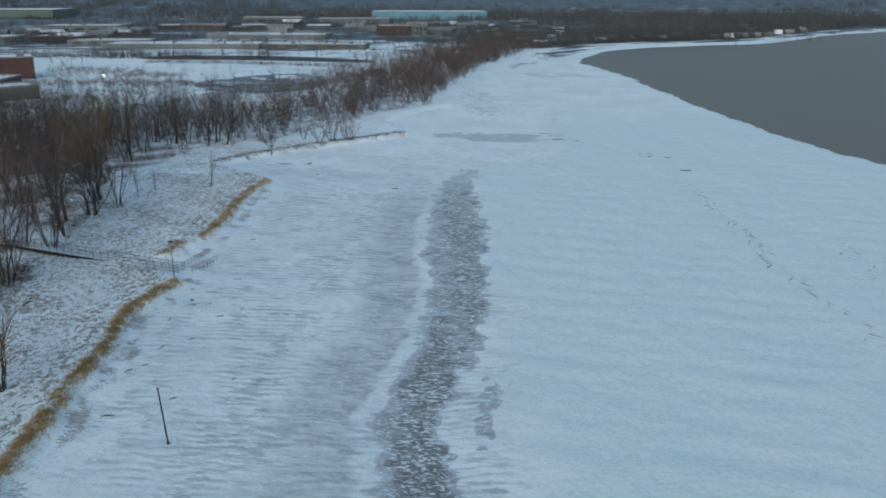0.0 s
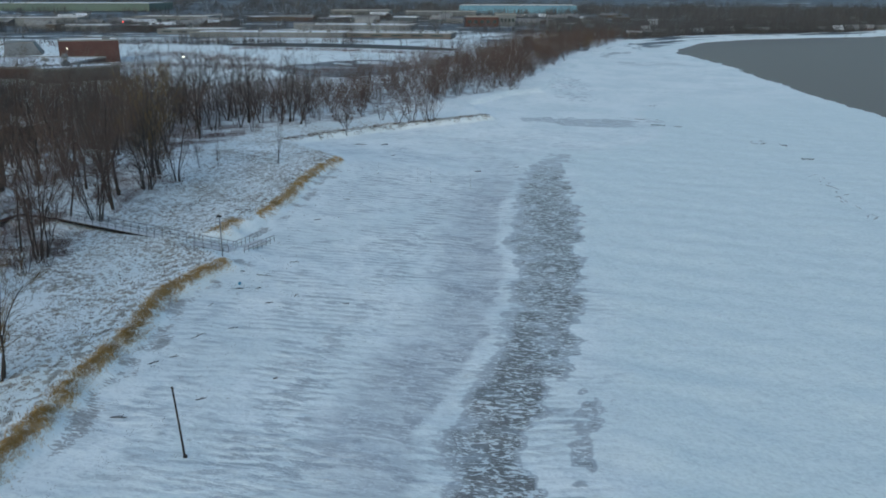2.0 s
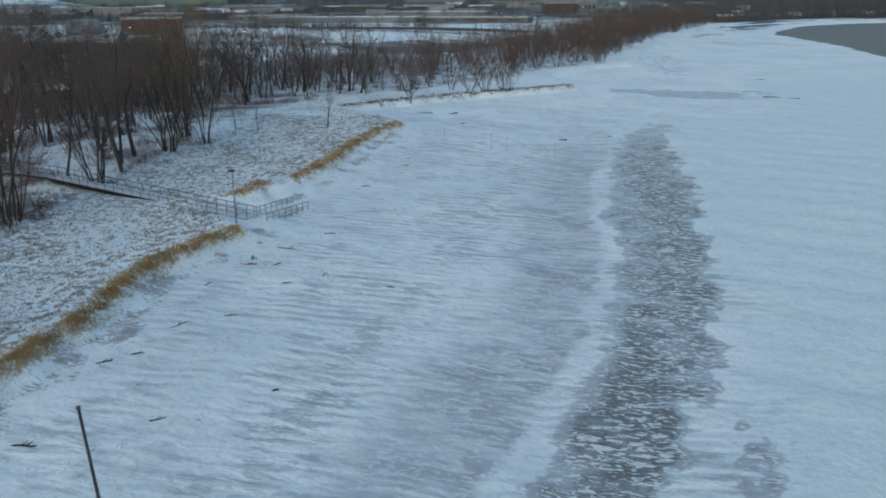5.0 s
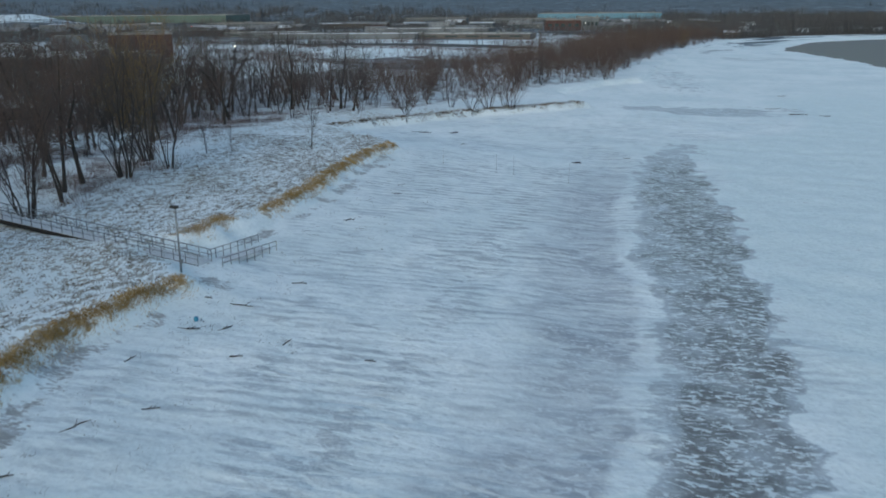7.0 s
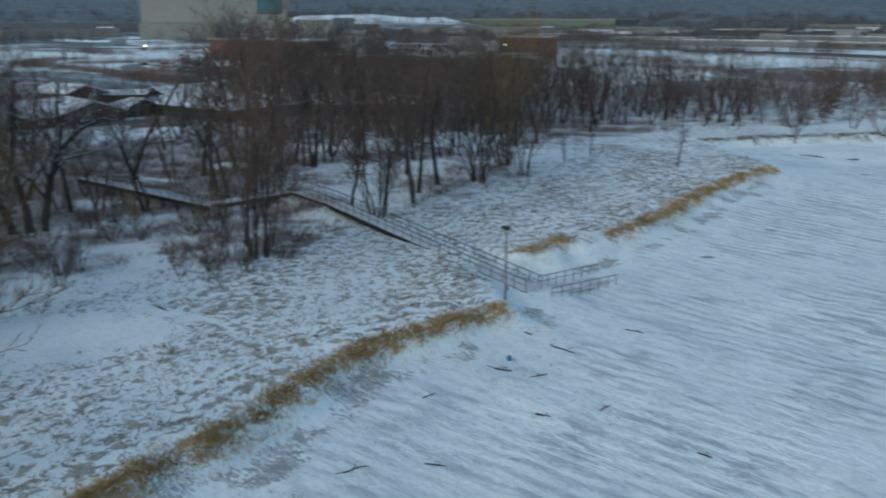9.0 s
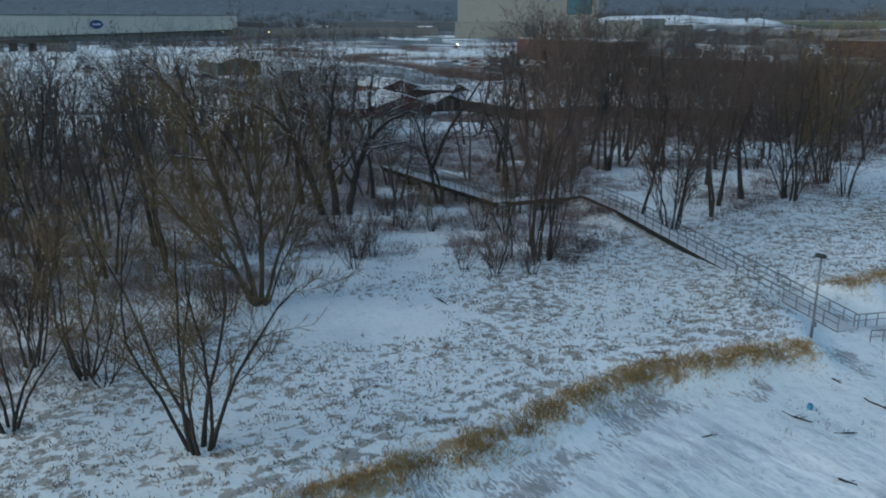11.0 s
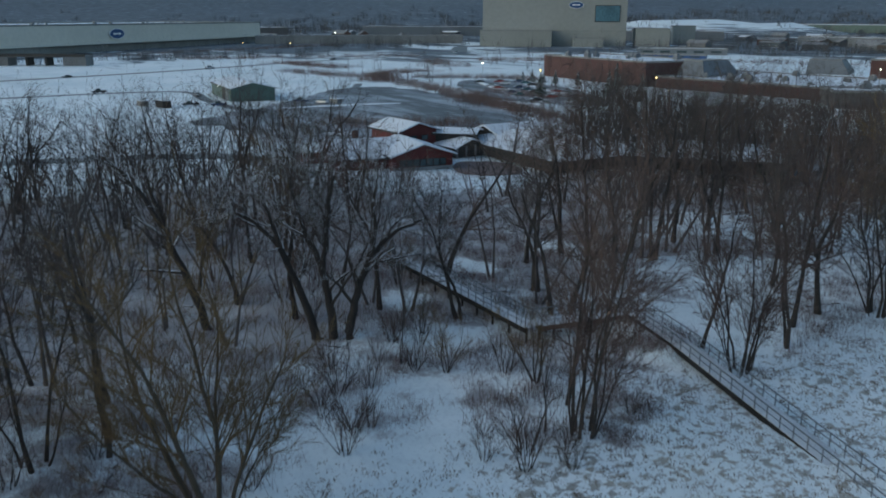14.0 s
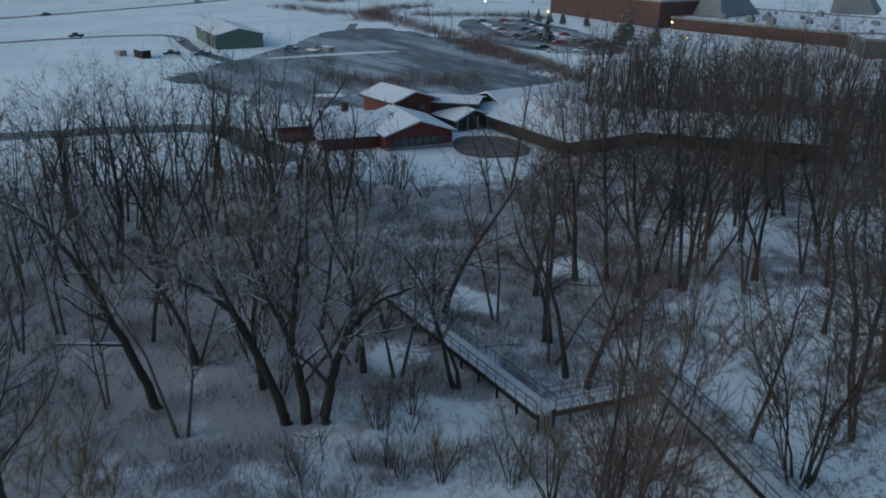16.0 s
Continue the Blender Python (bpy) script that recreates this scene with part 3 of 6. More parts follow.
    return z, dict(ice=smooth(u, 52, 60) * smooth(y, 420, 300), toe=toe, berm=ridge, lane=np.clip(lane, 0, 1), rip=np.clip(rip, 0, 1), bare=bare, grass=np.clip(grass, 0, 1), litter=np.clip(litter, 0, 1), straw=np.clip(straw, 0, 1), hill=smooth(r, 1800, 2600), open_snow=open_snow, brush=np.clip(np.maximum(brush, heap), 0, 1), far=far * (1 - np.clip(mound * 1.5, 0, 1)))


EDGE_Y = [-100, 60, 85, 92, 100, 105, 111, 120, 124, 136, 149, 163, 180, 187, 200, 233, 256, 266, 275, 300, 344, 363, 455, 581, 735, 775]
EDGE_X = [-70, -80, -84, -80, -74, -76, -81, -77, -71, -73, -78, -74, -70, -78, -82, -81, -78, -70, -56, -42, -24, -8, 6, 30, 72, 105]
BACK_Y = [-100, 60, 100, 150, 158, 180, 200, 240, 300, 420, 600, 780]
BACK_X = [-185, -185, -185, -178, -158, -150, -175, -205, -170, -110, -70, -20]


def woods(P):
    """How far a point lies inside the wood behind the beach, 0 to 1."""
    x, y = P[:, 0], P[:, 1]
    e, b = np.interp(y, EDGE_Y, EDGE_X), np.interp(y, BACK_Y, BACK_X)
    return smooth(e - x, -3, 6) * smooth(x - b, -4, 10) * smooth(y, 800, 760)


def height(x, y):
    return float(lay(np.array([(x, y)], float))[0][0])


def heights(P):
    return lay(np.asarray(P, float))[0]


def axis(*runs):
    """Grid lines: (from, to, first step, last step) runs, one after the other."""
    out = []
    for a, b, s0, s1 in runs:
        v = a
        while v < b - 1e-6:
            out.append(v)
            v += s0 + (s1 - s0) * (v - a) / (b - a)
    return np.array(out + [runs[-1][1]])


GX = axis((-4600, -700, 420, 60), (-700, -180, 40, 5), (-180, -70, 3, 1.0), (-70, 15, 0.75, 0.75), (15, 140, 1.2, 2.6), (140, 700, 3, 50), (700, 4700, 70, 500))
GY = axis((-4600, -200, 600, 70), (-200, 60, 40, 1.2), (60, 240, 0.9, 0.9), (240, 420, 1.1, 2.6), (420, 1000, 2.6, 8), (1000, 4700, 9, 420))


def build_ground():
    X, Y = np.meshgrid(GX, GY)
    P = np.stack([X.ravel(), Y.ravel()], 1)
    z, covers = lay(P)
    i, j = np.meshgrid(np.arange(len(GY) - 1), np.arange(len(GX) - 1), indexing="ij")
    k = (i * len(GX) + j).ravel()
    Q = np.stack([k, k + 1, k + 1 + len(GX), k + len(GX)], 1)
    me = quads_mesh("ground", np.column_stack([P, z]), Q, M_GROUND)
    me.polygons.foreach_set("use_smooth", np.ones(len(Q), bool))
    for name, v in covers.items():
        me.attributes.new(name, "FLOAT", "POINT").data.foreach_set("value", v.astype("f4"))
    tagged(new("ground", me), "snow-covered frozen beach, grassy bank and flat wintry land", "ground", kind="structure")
    ring = [(90, -4600), (4700, -4600), (4700, 4700), (90, 4700)]
    tagged(new("water", mesh_of("water", [(a, b, 0.0) for a, b in ring], [(0, 1, 2, 3)], M_WATER)), "dull grey open lake water beside the shelf ice", "water", kind="structure")


build_ground()


def strip(name, line, width, mat, label, lift=0.12, kind="structure", category="road"):
    """A road that follows the ground along a line."""
    pts = []
    for a, b in zip(line[:-1], line[1:]):
        n = max(2, int(math.dist(a, b) / 8))
        pts += [(a[0] + (b[0] - a[0]) * k / n, a[1] + (b[1] - a[1]) * k / n) for k in range(n)]
    P = np.array(pts + [line[-1]], float)
    for _ in range(6):
        P[1:-1] = (P[:-2] + 2 * P[1:-1] + P[2:]) / 4
    T = np.gradient(P, axis=0)
    T /= np.linalg.norm(T, axis=1)[:, None]
    N = np.stack([-T[:, 1], T[:, 0]], 1)
    wob = wander(P, 30, 41)[:, None] * 0.12 * width
    V, cols = [], 5
    for c in range(cols):
        L = P + N * (((c / (cols - 1)) - 0.5) * width + (wob if c in (0, cols - 1) else 0))
        edge = lift if c not in (0, cols - 1) else -0.15
        V.append(np.column_stack([L, heights(L) + edge]))
    V = np.stack(V, 1).reshape(-1, 3)
    F = [(i * cols + c, (i + 1) * cols + c, (i + 1) * cols + c + 1, i * cols + c + 1) for i in range(len(P) - 1) for c in range(cols - 1)]
    return tagged(new(name, mesh_of(name, V, F, mat, True)), label, category, kind=kind)


def patch(name, ring, mat, label, lift=0.14, category="pavement", kind="structure", wobble=1.2):
    """A paved or frozen surface with a smooth, slightly uneven outline, laid on level ground."""
    P = np.array(ring, float)
    for _ in range(4):
        Q = np.roll(P, -1, 0)
        P = np.stack([0.75 * P + 0.25 * Q, 0.25 * P + 0.75 * Q], 1).reshape(-1, 2)
    P = P + np.stack([wander(P, 14, 51), wander(P, 14, 52)], 1) * wobble
    z = heights(P) + lift
    mid = P.mean(0)
    low = np.column_stack([P + (P - mid) * 0.004, z - lift - 0.2])
    n = len(P)
    V = np.concatenate([np.column_stack([P, z]), low])
    F = [tuple(range(n))] + [(k, n + k, n + (k + 1) % n, (k + 1) % n) for k in range(n)]
    me = mesh_of(name, V, F, mat)
    bm = bmesh.new()
    bm.from_mesh(me)
    bmesh.ops.triangulate(bm, faces=bm.faces[:])
    bmesh.ops.recalc_face_normals(bm, faces=bm.faces[:])
    bm.to_mesh(me)
    bm.free()
    return tagged(new(name, me), label, category, kind=kind)


# ---- trees ----
FEW = False


def grow(rs, p, d, length, r, level, deepest, out, kids=(5, 5, 4, 3), wild=0.10, rise=0.05, spread=(0.5, 0.95), shrink=0.55):
    """A limb as a wandering polyline with its own limbs; out[level] collects (points, radii)."""
    n = (6, 3, 1, 1, 1)[level] if FEW else ((7, 4, 2, 1, 1)[level] if deepest > 2 else (6, 3, 1)[level])
    pts = [np.array(p, float)]
    d = np.array(d, float)
    for k in range(n):
        d = d + rs.normal(0, wild, 3) * (1.35 if level == 0 else 1 + 0.35 * level) + np.array([0, 0, rise])
        d /= np.linalg.norm(d)
        pts.append(pts[-1] + d * length / n)
    P = np.array(pts)
    tip = 0.28 if level < deepest else 0.45
    R = r * np.linspace(1, tip, n + 1)
    if level == 0:
        R[0] *= 1.35
    out[level].append((P, R))
    if level < deepest:
        sprout(rs, P, R, length, level, deepest, out, kids, wild, rise, spread, shrink)


def sprout(rs, P, R, length, level, deepest, out, kids, wild, rise, spread, shrink):
    """The side limbs of one limb."""
    n = len(P) - 1
    for k in range(kids[min(level, len(kids) - 1)]):
        f = rs.uniform(0.28 if level == 0 else 0.15, 1.0) if k else 0.98
        i = min(int(f * n), n - 1)
        g = f * n - i
        at = P[i] * (1 - g) + P[i + 1] * g
        t = P[i + 1] - P[i]
        t /= np.linalg.norm(t)
        side = rs.normal(0, 1, 3)
        side -= side @ t * t
        side /= np.linalg.norm(side)
        a = rs.uniform(*spread) * (0.55 if k == 0 else 1)
        nd = t * math.cos(a) + side * math.sin(a)
        rr = (R[i] * (1 - g) + R[i + 1] * g) * rs.uniform(0.4, 0.6)
        grow(rs, at, nd, length * shrink * rs.uniform(0.7, 1.15) * (1.15 - 0.45 * f if level == 0 else 1), max(rr, 0.012), level + 1, deepest, out, kids, wild, rise, spread, shrink)


def bough(rs, pts, thick, thin, length, out, kids, spread, shrink):
    """A main trunk along given turning points, rounded off, with all that grows from it."""
    P = np.array(pts, float)
    for _ in range(2):
        Q = np.stack([0.75 * P[:-1] + 0.25 * P[1:], 0.25 * P[:-1] + 0.75 * P[1:]], 1).reshape(-1, 3)
        P = np.concatenate([P[:1], Q, P[-1:]])
    P[1:] += rs.normal(0, 0.06, (len(P) - 1, 3))
    R = np.linspace(thick * 1.12, thin * 1.3, len(P))
    R[0] *= 1.3
    out[0].append((P, R))
    sprout(rs, P, R, length, 0, 4, out, kids, 0.13, 0.01, spread, shrink)


def limbs_of(seed, kind, light=False):
    """All limbs of one tree of a kind, level by level."""
    rs = np.random.RandomState(seed)
    out = [[] for _ in range(5)]
    if kind == "spreading":
        kids, wide = (11, 8, 6, 4), (0.45, 1.05)
        bough(rs, [(-1.35, 0, -0.4), (-2.0, 0, 2.4), (-3.7, 0.3, 6.6), (-4.6, 0.6, 9.0), (-6.6, 0.4, 11.4), (-9.0, 0, 13.0)], 0.44, 0.09, 11, out, kids, wide, 0.50)
        bough(rs, [(-3.9, 0.3, 7.0), (-4.6, -0.8, 9.6), (-4.9, -1.8, 12.4), (-5.6, -2.4, 15.0)], 0.24, 0.06, 9, out, kids, wide, 0.48)
        bough(rs, [(0.1, 0.2, -0.4), (0, 0.2, 2.4), (-0.4, 0.4, 5.0), (-1.0, 0.8, 7.6), (-2.4, 1.4, 10.0), (-3.4, 1.8, 13.6), (-3.8, 2.0, 16.0)], 0.46, 0.07, 11, out, kids, wide, 0.50)
        bough(rs, [(-0.8, 0.7, 7.0), (-0.2, 0.2, 10.2), (0.1, -0.2, 13.4), (0.8, -0.4, 16.4)], 0.28, 0.06, 10, out, kids, wide, 0.48)
        bough(rs, [(1.6, 0, -0.4), (2.0, 0, 2.6), (2.9, 0.2, 5.8), (4.2, 0.5, 8.8), (6.2, 0.6, 10.8), (9.0, 0.4, 12.0)], 0.46, 0.08, 11, out, kids, wide, 0.50)
        bough(rs, [(3.9, 0.4, 8.2), (4.5, -0.6, 11.0), (4.4, -1.4, 14.0), (4.9, -1.8, 16.2)], 0.26, 0.06, 9, out, kids, wide, 0.48)
        bough(rs, [(0.1, 0.1, 3.4), (1.5, -1.4, 6.0), (3.2, -2.6, 8.6), (4.0, -3.4, 10.6)], 0.14, 0.05, 6, out, (6, 5, 5, 4), wide, 0.45)
    elif kind == "leaning":
        bough(rs, [(0, 0, -0.4), (-1.2, 0, 3.6), (-2.7, 0, 8.2), (-4.6, 0.3, 12.2), (-7.0, 0.8, 15.4), (-9.5, 1.0, 17.5)], 0.42, 0.07, 12, out, (12, 7, 6, 4), (0.45, 1.05), 0.45)
        bough(rs, [(-3.0, 0, 8.6), (-3.4, -0.6, 11.6), (-4.2, -1.6, 14.8), (-4.4, -2.0, 17.0)], 0.22, 0.06, 9, out, (8, 6, 5, 4), (0.45, 1.05), 0.45)
    elif kind == "vase":
        for x, y, long, r in ((-0.30, 0.1, 14.0, 0.17), (-0.14, -0.1, 16.5, 0.20), (0.03, 0.12, 16.0, 0.17), (0.26, -0.1, 12.0, 0.14), (-0.22, -0.2, 13.0, 0.12), (0.12, 0.22, 14.0, 0.13), (-0.45, 0.2, 9.0, 0.09), (0.42, 0.2, 8.0, 0.08)):
            grow(rs, (x * 1.2, y, -0.3), (x, y, 1), long, r, 0, 3, out, (18, 9, 7), 0.07, 0.03, (0.3, 0.85), 0.37)
    elif kind == "clump":
        for k in range(5 if light else 10):
            a = k * 2.4 + rs.uniform(-0.4, 0.4)
            main = k < (2 if light else 5)
            lean = rs.uniform(0.02, 0.16) if main else rs.uniform(0.12, 0.45)
            grow(rs, (0.6 * math.cos(a), 0.6 * math.sin(a), -0.3), (lean * math.cos(a), lean * math.sin(a), 1), rs.uniform(12.5, 15) if main else rs.uniform(5, 11), rs.uniform(0.09, 0.135) if main else rs.uniform(0.045, 0.08), 0, 3, out, (13, 6, 6) if light else (15, 8, 6), 0.085, 0.045, (0.35, 0.85), 0.37)
    elif kind == "slender":
        for k in range(rs.randint(1, 3)):
            a = rs.uniform(0, 6.28)
            grow(rs, (0.3 * k, 0.2 * k, -0.3), (0.2 * math.cos(a), 0.2 * math.sin(a), 1), rs.uniform(12, 15), rs.uniform(0.13, 0.2), 0, 3, out, (15, 6, 6) if light else (20, 10, 8), 0.085, 0.03, (0.5, 1.1), 0.33)
    elif kind == "broad":
        grow(rs, (0, 0, -0.3), (rs.uniform(-0.1, 0.1), rs.uniform(-0.1, 0.1), 1), 12, 0.24, 0, 4, out, (8, 6, 4, 4) if light else (11, 7, 6, 5), 0.09, 0.05, (0.45, 0.95), 0.50)
    elif kind == "willow":
        for k in range(7):
            a = k * 0.9 + rs.uniform(-0.3, 0.3)
            lean = rs.uniform(0.15, 0.75)
            grow(rs, (0.4 * math.cos(a), 0.4 * math.sin(a), -0.3), (lean * math.cos(a), lean * math.sin(a), 1), rs.uniform(9, 13), rs.uniform(0.065, 0.125), 0, 3, out, (11, 7, 5), 0.085, 0.045, (0.35, 0.9), 0.38)
    elif kind == "sapling":
        for k in range(rs.randint(1, 3)):
            grow(rs, (0.25 * k, 0, -0.2), (rs.uniform(-0.1, 0.1), rs.uniform(-0.1, 0.1), 1), rs.uniform(4.5, 7), 0.06, 0, 2, out, (14, 6), 0.06, 0.07, (0.35, 0.8), 0.33)
    elif kind == "bush":
        for k in range(9):
            a = k * 0.7 + rs.uniform(-0.3, 0.3)
            lean = rs.uniform(0.2, 0.8)
            grow(rs, (0.5 * math.cos(a), 0.5 * math.sin(a), -0.2), (lean * math.cos(a), lean * math.sin(a), 1), rs.uniform(3.5, 6), 0.055, 0, 2, out, (8, 4) if light else (9, 6), 0.07, 0.06, (0.3, 0.7), 0.42)
    return out


def crown_mesh(soup, short, mat, sides=3):
    """Branches as tubes and the last twigs as slim three-sided spikes, all in one mesh of triangles."""
    Vs, Fs, base = [], [], 0
    for V, F in soup:
        Vs.append(V)
        Fs += [F[:, [0, 1, 2]] + base, F[:, [0, 2, 3]] + base]
        base += len(V)
    if short:
        V, F = spikes(short, sides)
        Vs.append(V)
        Fs.append(F + base)
    return quads_mesh("crown", np.concatenate(Vs), np.concatenate(Fs), mat)


def spikes(lines, sides=3):
    A, B = np.array([P[0] for P, R in lines]), np.array([P[-1] for P, R in lines])
    r = np.array([R[0] for P, R in lines])
    T = B - A
    T /= np.linalg.norm(T, axis=1)[:, None] + 1e-9
    U = np.cross(T, (0.37, 0.21, 0.9))
    U /= np.linalg.norm(U, axis=1)[:, None] + 1e-9
    W = np.cross(T, U)
    ring = [A + r[:, None] * (math.cos(a) * U + math.sin(a) * W) for a in (0, 2.094, 4.189)]
    V = np.stack(ring + [B], 1).reshape(-1, 3)
    k = np.arange(len(A))[:, None] * 4
    F = np.concatenate(([k + [0, 1, 3], k + [1, 2, 3], k + [2, 0, 3]])[:sides])
    return V, F


def tree(name, seed, kind, twig, label, category="tree", light=False):
    """One bare tree: its trunk and larger limbs, and the crown of branches and twigs."""
    global FEW
    FEW = light
    lv = limbs_of(seed, kind, light)
    FEW = False
    if light:
        lv = [lv[0]] + [[(P, np.maximum(R, 0.015)) for P, R in part_of] for part_of in lv[1:]]
    else:
        lv = [lv[0]] + [[(P, np.maximum(R, 0.014)) for P, R in part_of] for part_of in lv[1:]]
    ob = thing(name, label, category)
    V, F = tubes(lv[0], 7)
    part("trunk", quads_mesh("trunk", V, F, M_BARKGOLD if kind == "vase" else M_BARK), ob)
    big = lv[1] if kind in ("spreading", "leaning", "broad") else []
    V1, F1 = tubes(lv[1], 5 if big else 4)
    rest = lv[2] + lv[3] + lv[4]
    long, short = [t for t in rest if len(t[0]) > 2], [t for t in rest if len(t[0]) == 2]
    soup = [(V1, F1)] + ([tubes(long, 3)] if long else [])
    part("crown", crown_mesh(soup, short, twig, 2 if light else 3), ob)
    return ob


LABELS = {
    "spreading": "large bare spreading tree with three dark leaning trunks",
    "leaning": "bare dark tree with one long leaning trunk",
    "clump": "bare clump of many upright stems rising from one root",
    "slender": "slender bare tree with a thin grey-brown trunk",
    "vase": "bare olive-brown tree of stems spreading like a vase",
    "broad": "bare broad-crowned tree with a forked dark trunk",
    "willow": "bare shrubby willow with brown stems fanning from the snow",
    "sapling": "thin bare sapling standing alone in the snow",
    "bush": "large bare bush of reddish-brown stems",
}
KINDS = {"spreading": [(11, M_LIMB)], "leaning": [(12, M_LIMB)], "vase": [(55, M_TWIGGOLD)], "clump": [(21, M_TWIGRED), (22, M_TWIG), (23, M_TWIGGOLD)], "slender": [(31, M_TWIGRED), (32, M_TWIG), (33, M_TWIGRED), (34, M_TWIG)], "broad": [(41, M_TWIG), (42, M_TWIGRED), (43, M_TWIGRED)], "willow": [(51, M_TWIGGOLD), (52, M_TWIGGOLD)], "sapling": [(61, M_TWIG), (62, M_TWIG)], "bush": [(71, M_TWIGRED), (72, M_TWIGRED)]}
FIRST = {}


def plant(kind, x, y, size=1.0, turn=0.0, which=0, tall=1.0, group="", light=False):
    key = (kind, which % len(KINDS[kind]), light)
    at = pose(x, y, height(x, y), 0, 0, turn)
    if key not in FIRST:
        seed, twig = KINDS[kind][key[1]]
        name = {"bush": "bush", "sapling": "sapling"}.get(kind, "tree")
        ob = FIRST[key] = tree(name, seed, kind, twig, LABELS[kind], "shrub" if kind in ("bush", "willow") else "tree", light)
        ob.matrix_basis = at
    else:
        ob = copy_thing(FIRST[key], at)
    ob.scale = (size, size, size * tall)
    return tagged(ob, group=group or {"sapling": "saplings on the snowfield", "bush": "bushes along the bank"}.get(kind, "bare trees of the wood"))


# those that stand out
plant("spreading", -99.1, 120.2, 1.0, 58.5)
plant("leaning", -107.5, 110.5, 1.0, 58.5)
plant("clump", -71.1, 128.2, 1.3, 30, 0, 1.1)
plant("sapling", -73.0, 126.1, 1.3, 100, 1)
plant("slender", -75.6, 130.4, 0.9, 200, 2, light=True)
plant("willow", -52.8, 89.7, 1.12, 40, 0)
plant("willow", -66, 86.5, 0.8, 140, 1)
plant("willow", -61, 81.5, 0.8, 30, 0)
plant("willow", -72, 79.5, 0.75, 210, 1)
plant("vase", -73.2, 100.9, 1.1, 58)
plant("clump", -70, 84.0, 0.8, 20, 0)
plant("slender", -86, 97.0, 1.2, 120, 1)
plant("clump", -86, 82.0, 1.05, 70, 2)
plant("clump", -92.7, 88.2, 1.25, 60, 1)
plant("broad", -95, 98.5, 1.25, 20, 0)
plant("slender", -78.0, 148.8, 1.1, 0, 0)
plant("clump", -72.8, 147.8, 1.1, 250, 0)
plant("slender", -74.0, 156.0, 1.3, 90, 1)
plant("broad", -78.4, 167.1, 1.4, 200, 1)
plant("slender", -77.3, 161.3, 1.35, 200, 2)
plant("clump", -75, 172.0, 1.3, 20, 1)
plant("clump", -79.0, 185.5, 1.3, 310, 2)
plant("broad", -110, 158, 1.45, 0, 2)
plant("slender", -108, 161, 1.5, 30, 2)
plant("slender", -101.5, 166, 1.6, 70, 3)
plant("broad", -103, 160.7, 1.5, 120, 0)
plant("willow", -86.8, 125.8, 0.42, 0, 0)
plant("broad", -94, 143.5, 1.15, 30, 0, light=True)
plant("slender", -100, 145.5, 1.35, 80, 1, light=True)
plant("broad", -104, 128.0, 1.2, 80, 1, light=True)
plant("slender", -97.2, 134.0, 1.15, 200, 3)
plant("willow", -110.3, 133.6, 0.5, 0, 1)
plant("willow", -95.6, 128.4, 0.4, 80, 1)
plant("sapling", -90.5, 123.1, 0.9, 0, 0)
plant("sapling", -93.6, 119.4, 0.8, 50, 1)
plant("willow", -80.5, 131.0, 0.6, 50, 0)
for k, (x, y, s) in enumerate([(-57.3, 200.5, 1.15), (-69, 194.6, 0.95), (-72.4, 192.4, 0.75), (-74.6, 183, 0.8), (-52.8, 253.5, 1.0), (-67, 262, 1.1)]):
    plant("sapling", x, y, s, 70 * k, k)
for k, (x, y, s) in enumerate([(-36.8, 274, 1.35), (-40.5, 272, 1.2), (-31, 277, 1.1), (-55, 262, 0.9), (-33.5, 283, 1.2), (-58, 272, 1.0), (-47, 279, 0.9)]):
    plant("bush", x, y, s, 77 * k, k, light=True)

r9 = np.random.RandomState(77)
for k in range(38):
    x, y = (r9.uniform(-97, -67), r9.uniform(101, 133)) if k < 26 else (r9.uniform(-88, -62), r9.uniform(78, 100))
    if k < 26 and (math.hypot(x + 66, y - 107) < 9 or math.hypot(x + 98, y - 120) < 4):
        continue
    plant("bush", x, y, r9.uniform(0.4, 0.8), 50 * k, k, group="bare shrubs of the glade", light=True)
for k, (x, y, q) in enumerate([(-86, 110.5, 0.5), (-81.2, 113.6, 0.45), (-71.8, 133.8, 0.5), (-73.9, 132.2, 0.45), (-75, 121.8, 0.4), (-73, 107.2, 0.4), (-77, 104.4, 0.6), (-79.5, 102.2, 0.5), (-69, 124.6, 0.4)]):
    plant("bush", x, y, q, 63 * k, k, 0.62, "low red-brown bushes of the glade", True)
for k in range(12):
    plant("bush", r9.uniform(-163, -140), r9.uniform(146, 163), r9.uniform(0.7, 1.1), 40 * k, k, group="red-twigged bushes before the lodge", light=True)
rs = np.random.RandomState(5)


def spots(count, x0, x1, y0, y1, gap, keep, taken=None):
    """Random places at least gap apart for which keep(P) is likely."""
    got = list(taken or [])
    first = len(got)
    for _ in range(120):
        P = np.column_stack([rs.uniform(x0, x1, 900), rs.uniform(y0, y1, 900)])
        ok = keep(P) > rs.uniform(0, 1, 900)
        for p in P[ok]:
            if len(got) - first >= count:
                return got[first:]
            if not got or not gap or ((np.array(got) - p) ** 2).sum(1).min() > gap * gap:
                got.append((p[0], p[1]))
    return got[first:]


NAMED = [(-98.6, 120.6), (-107, 110.6), (-70.9, 128), (-73, 100.5), (-92.7, 88.2), (-95, 98.5), (-78, 148.8), (-72.8, 147.8), (-74, 156), (-78.4, 167), (-79, 185.5), (-110, 158), (-101.5, 166), (-103, 160.7)]


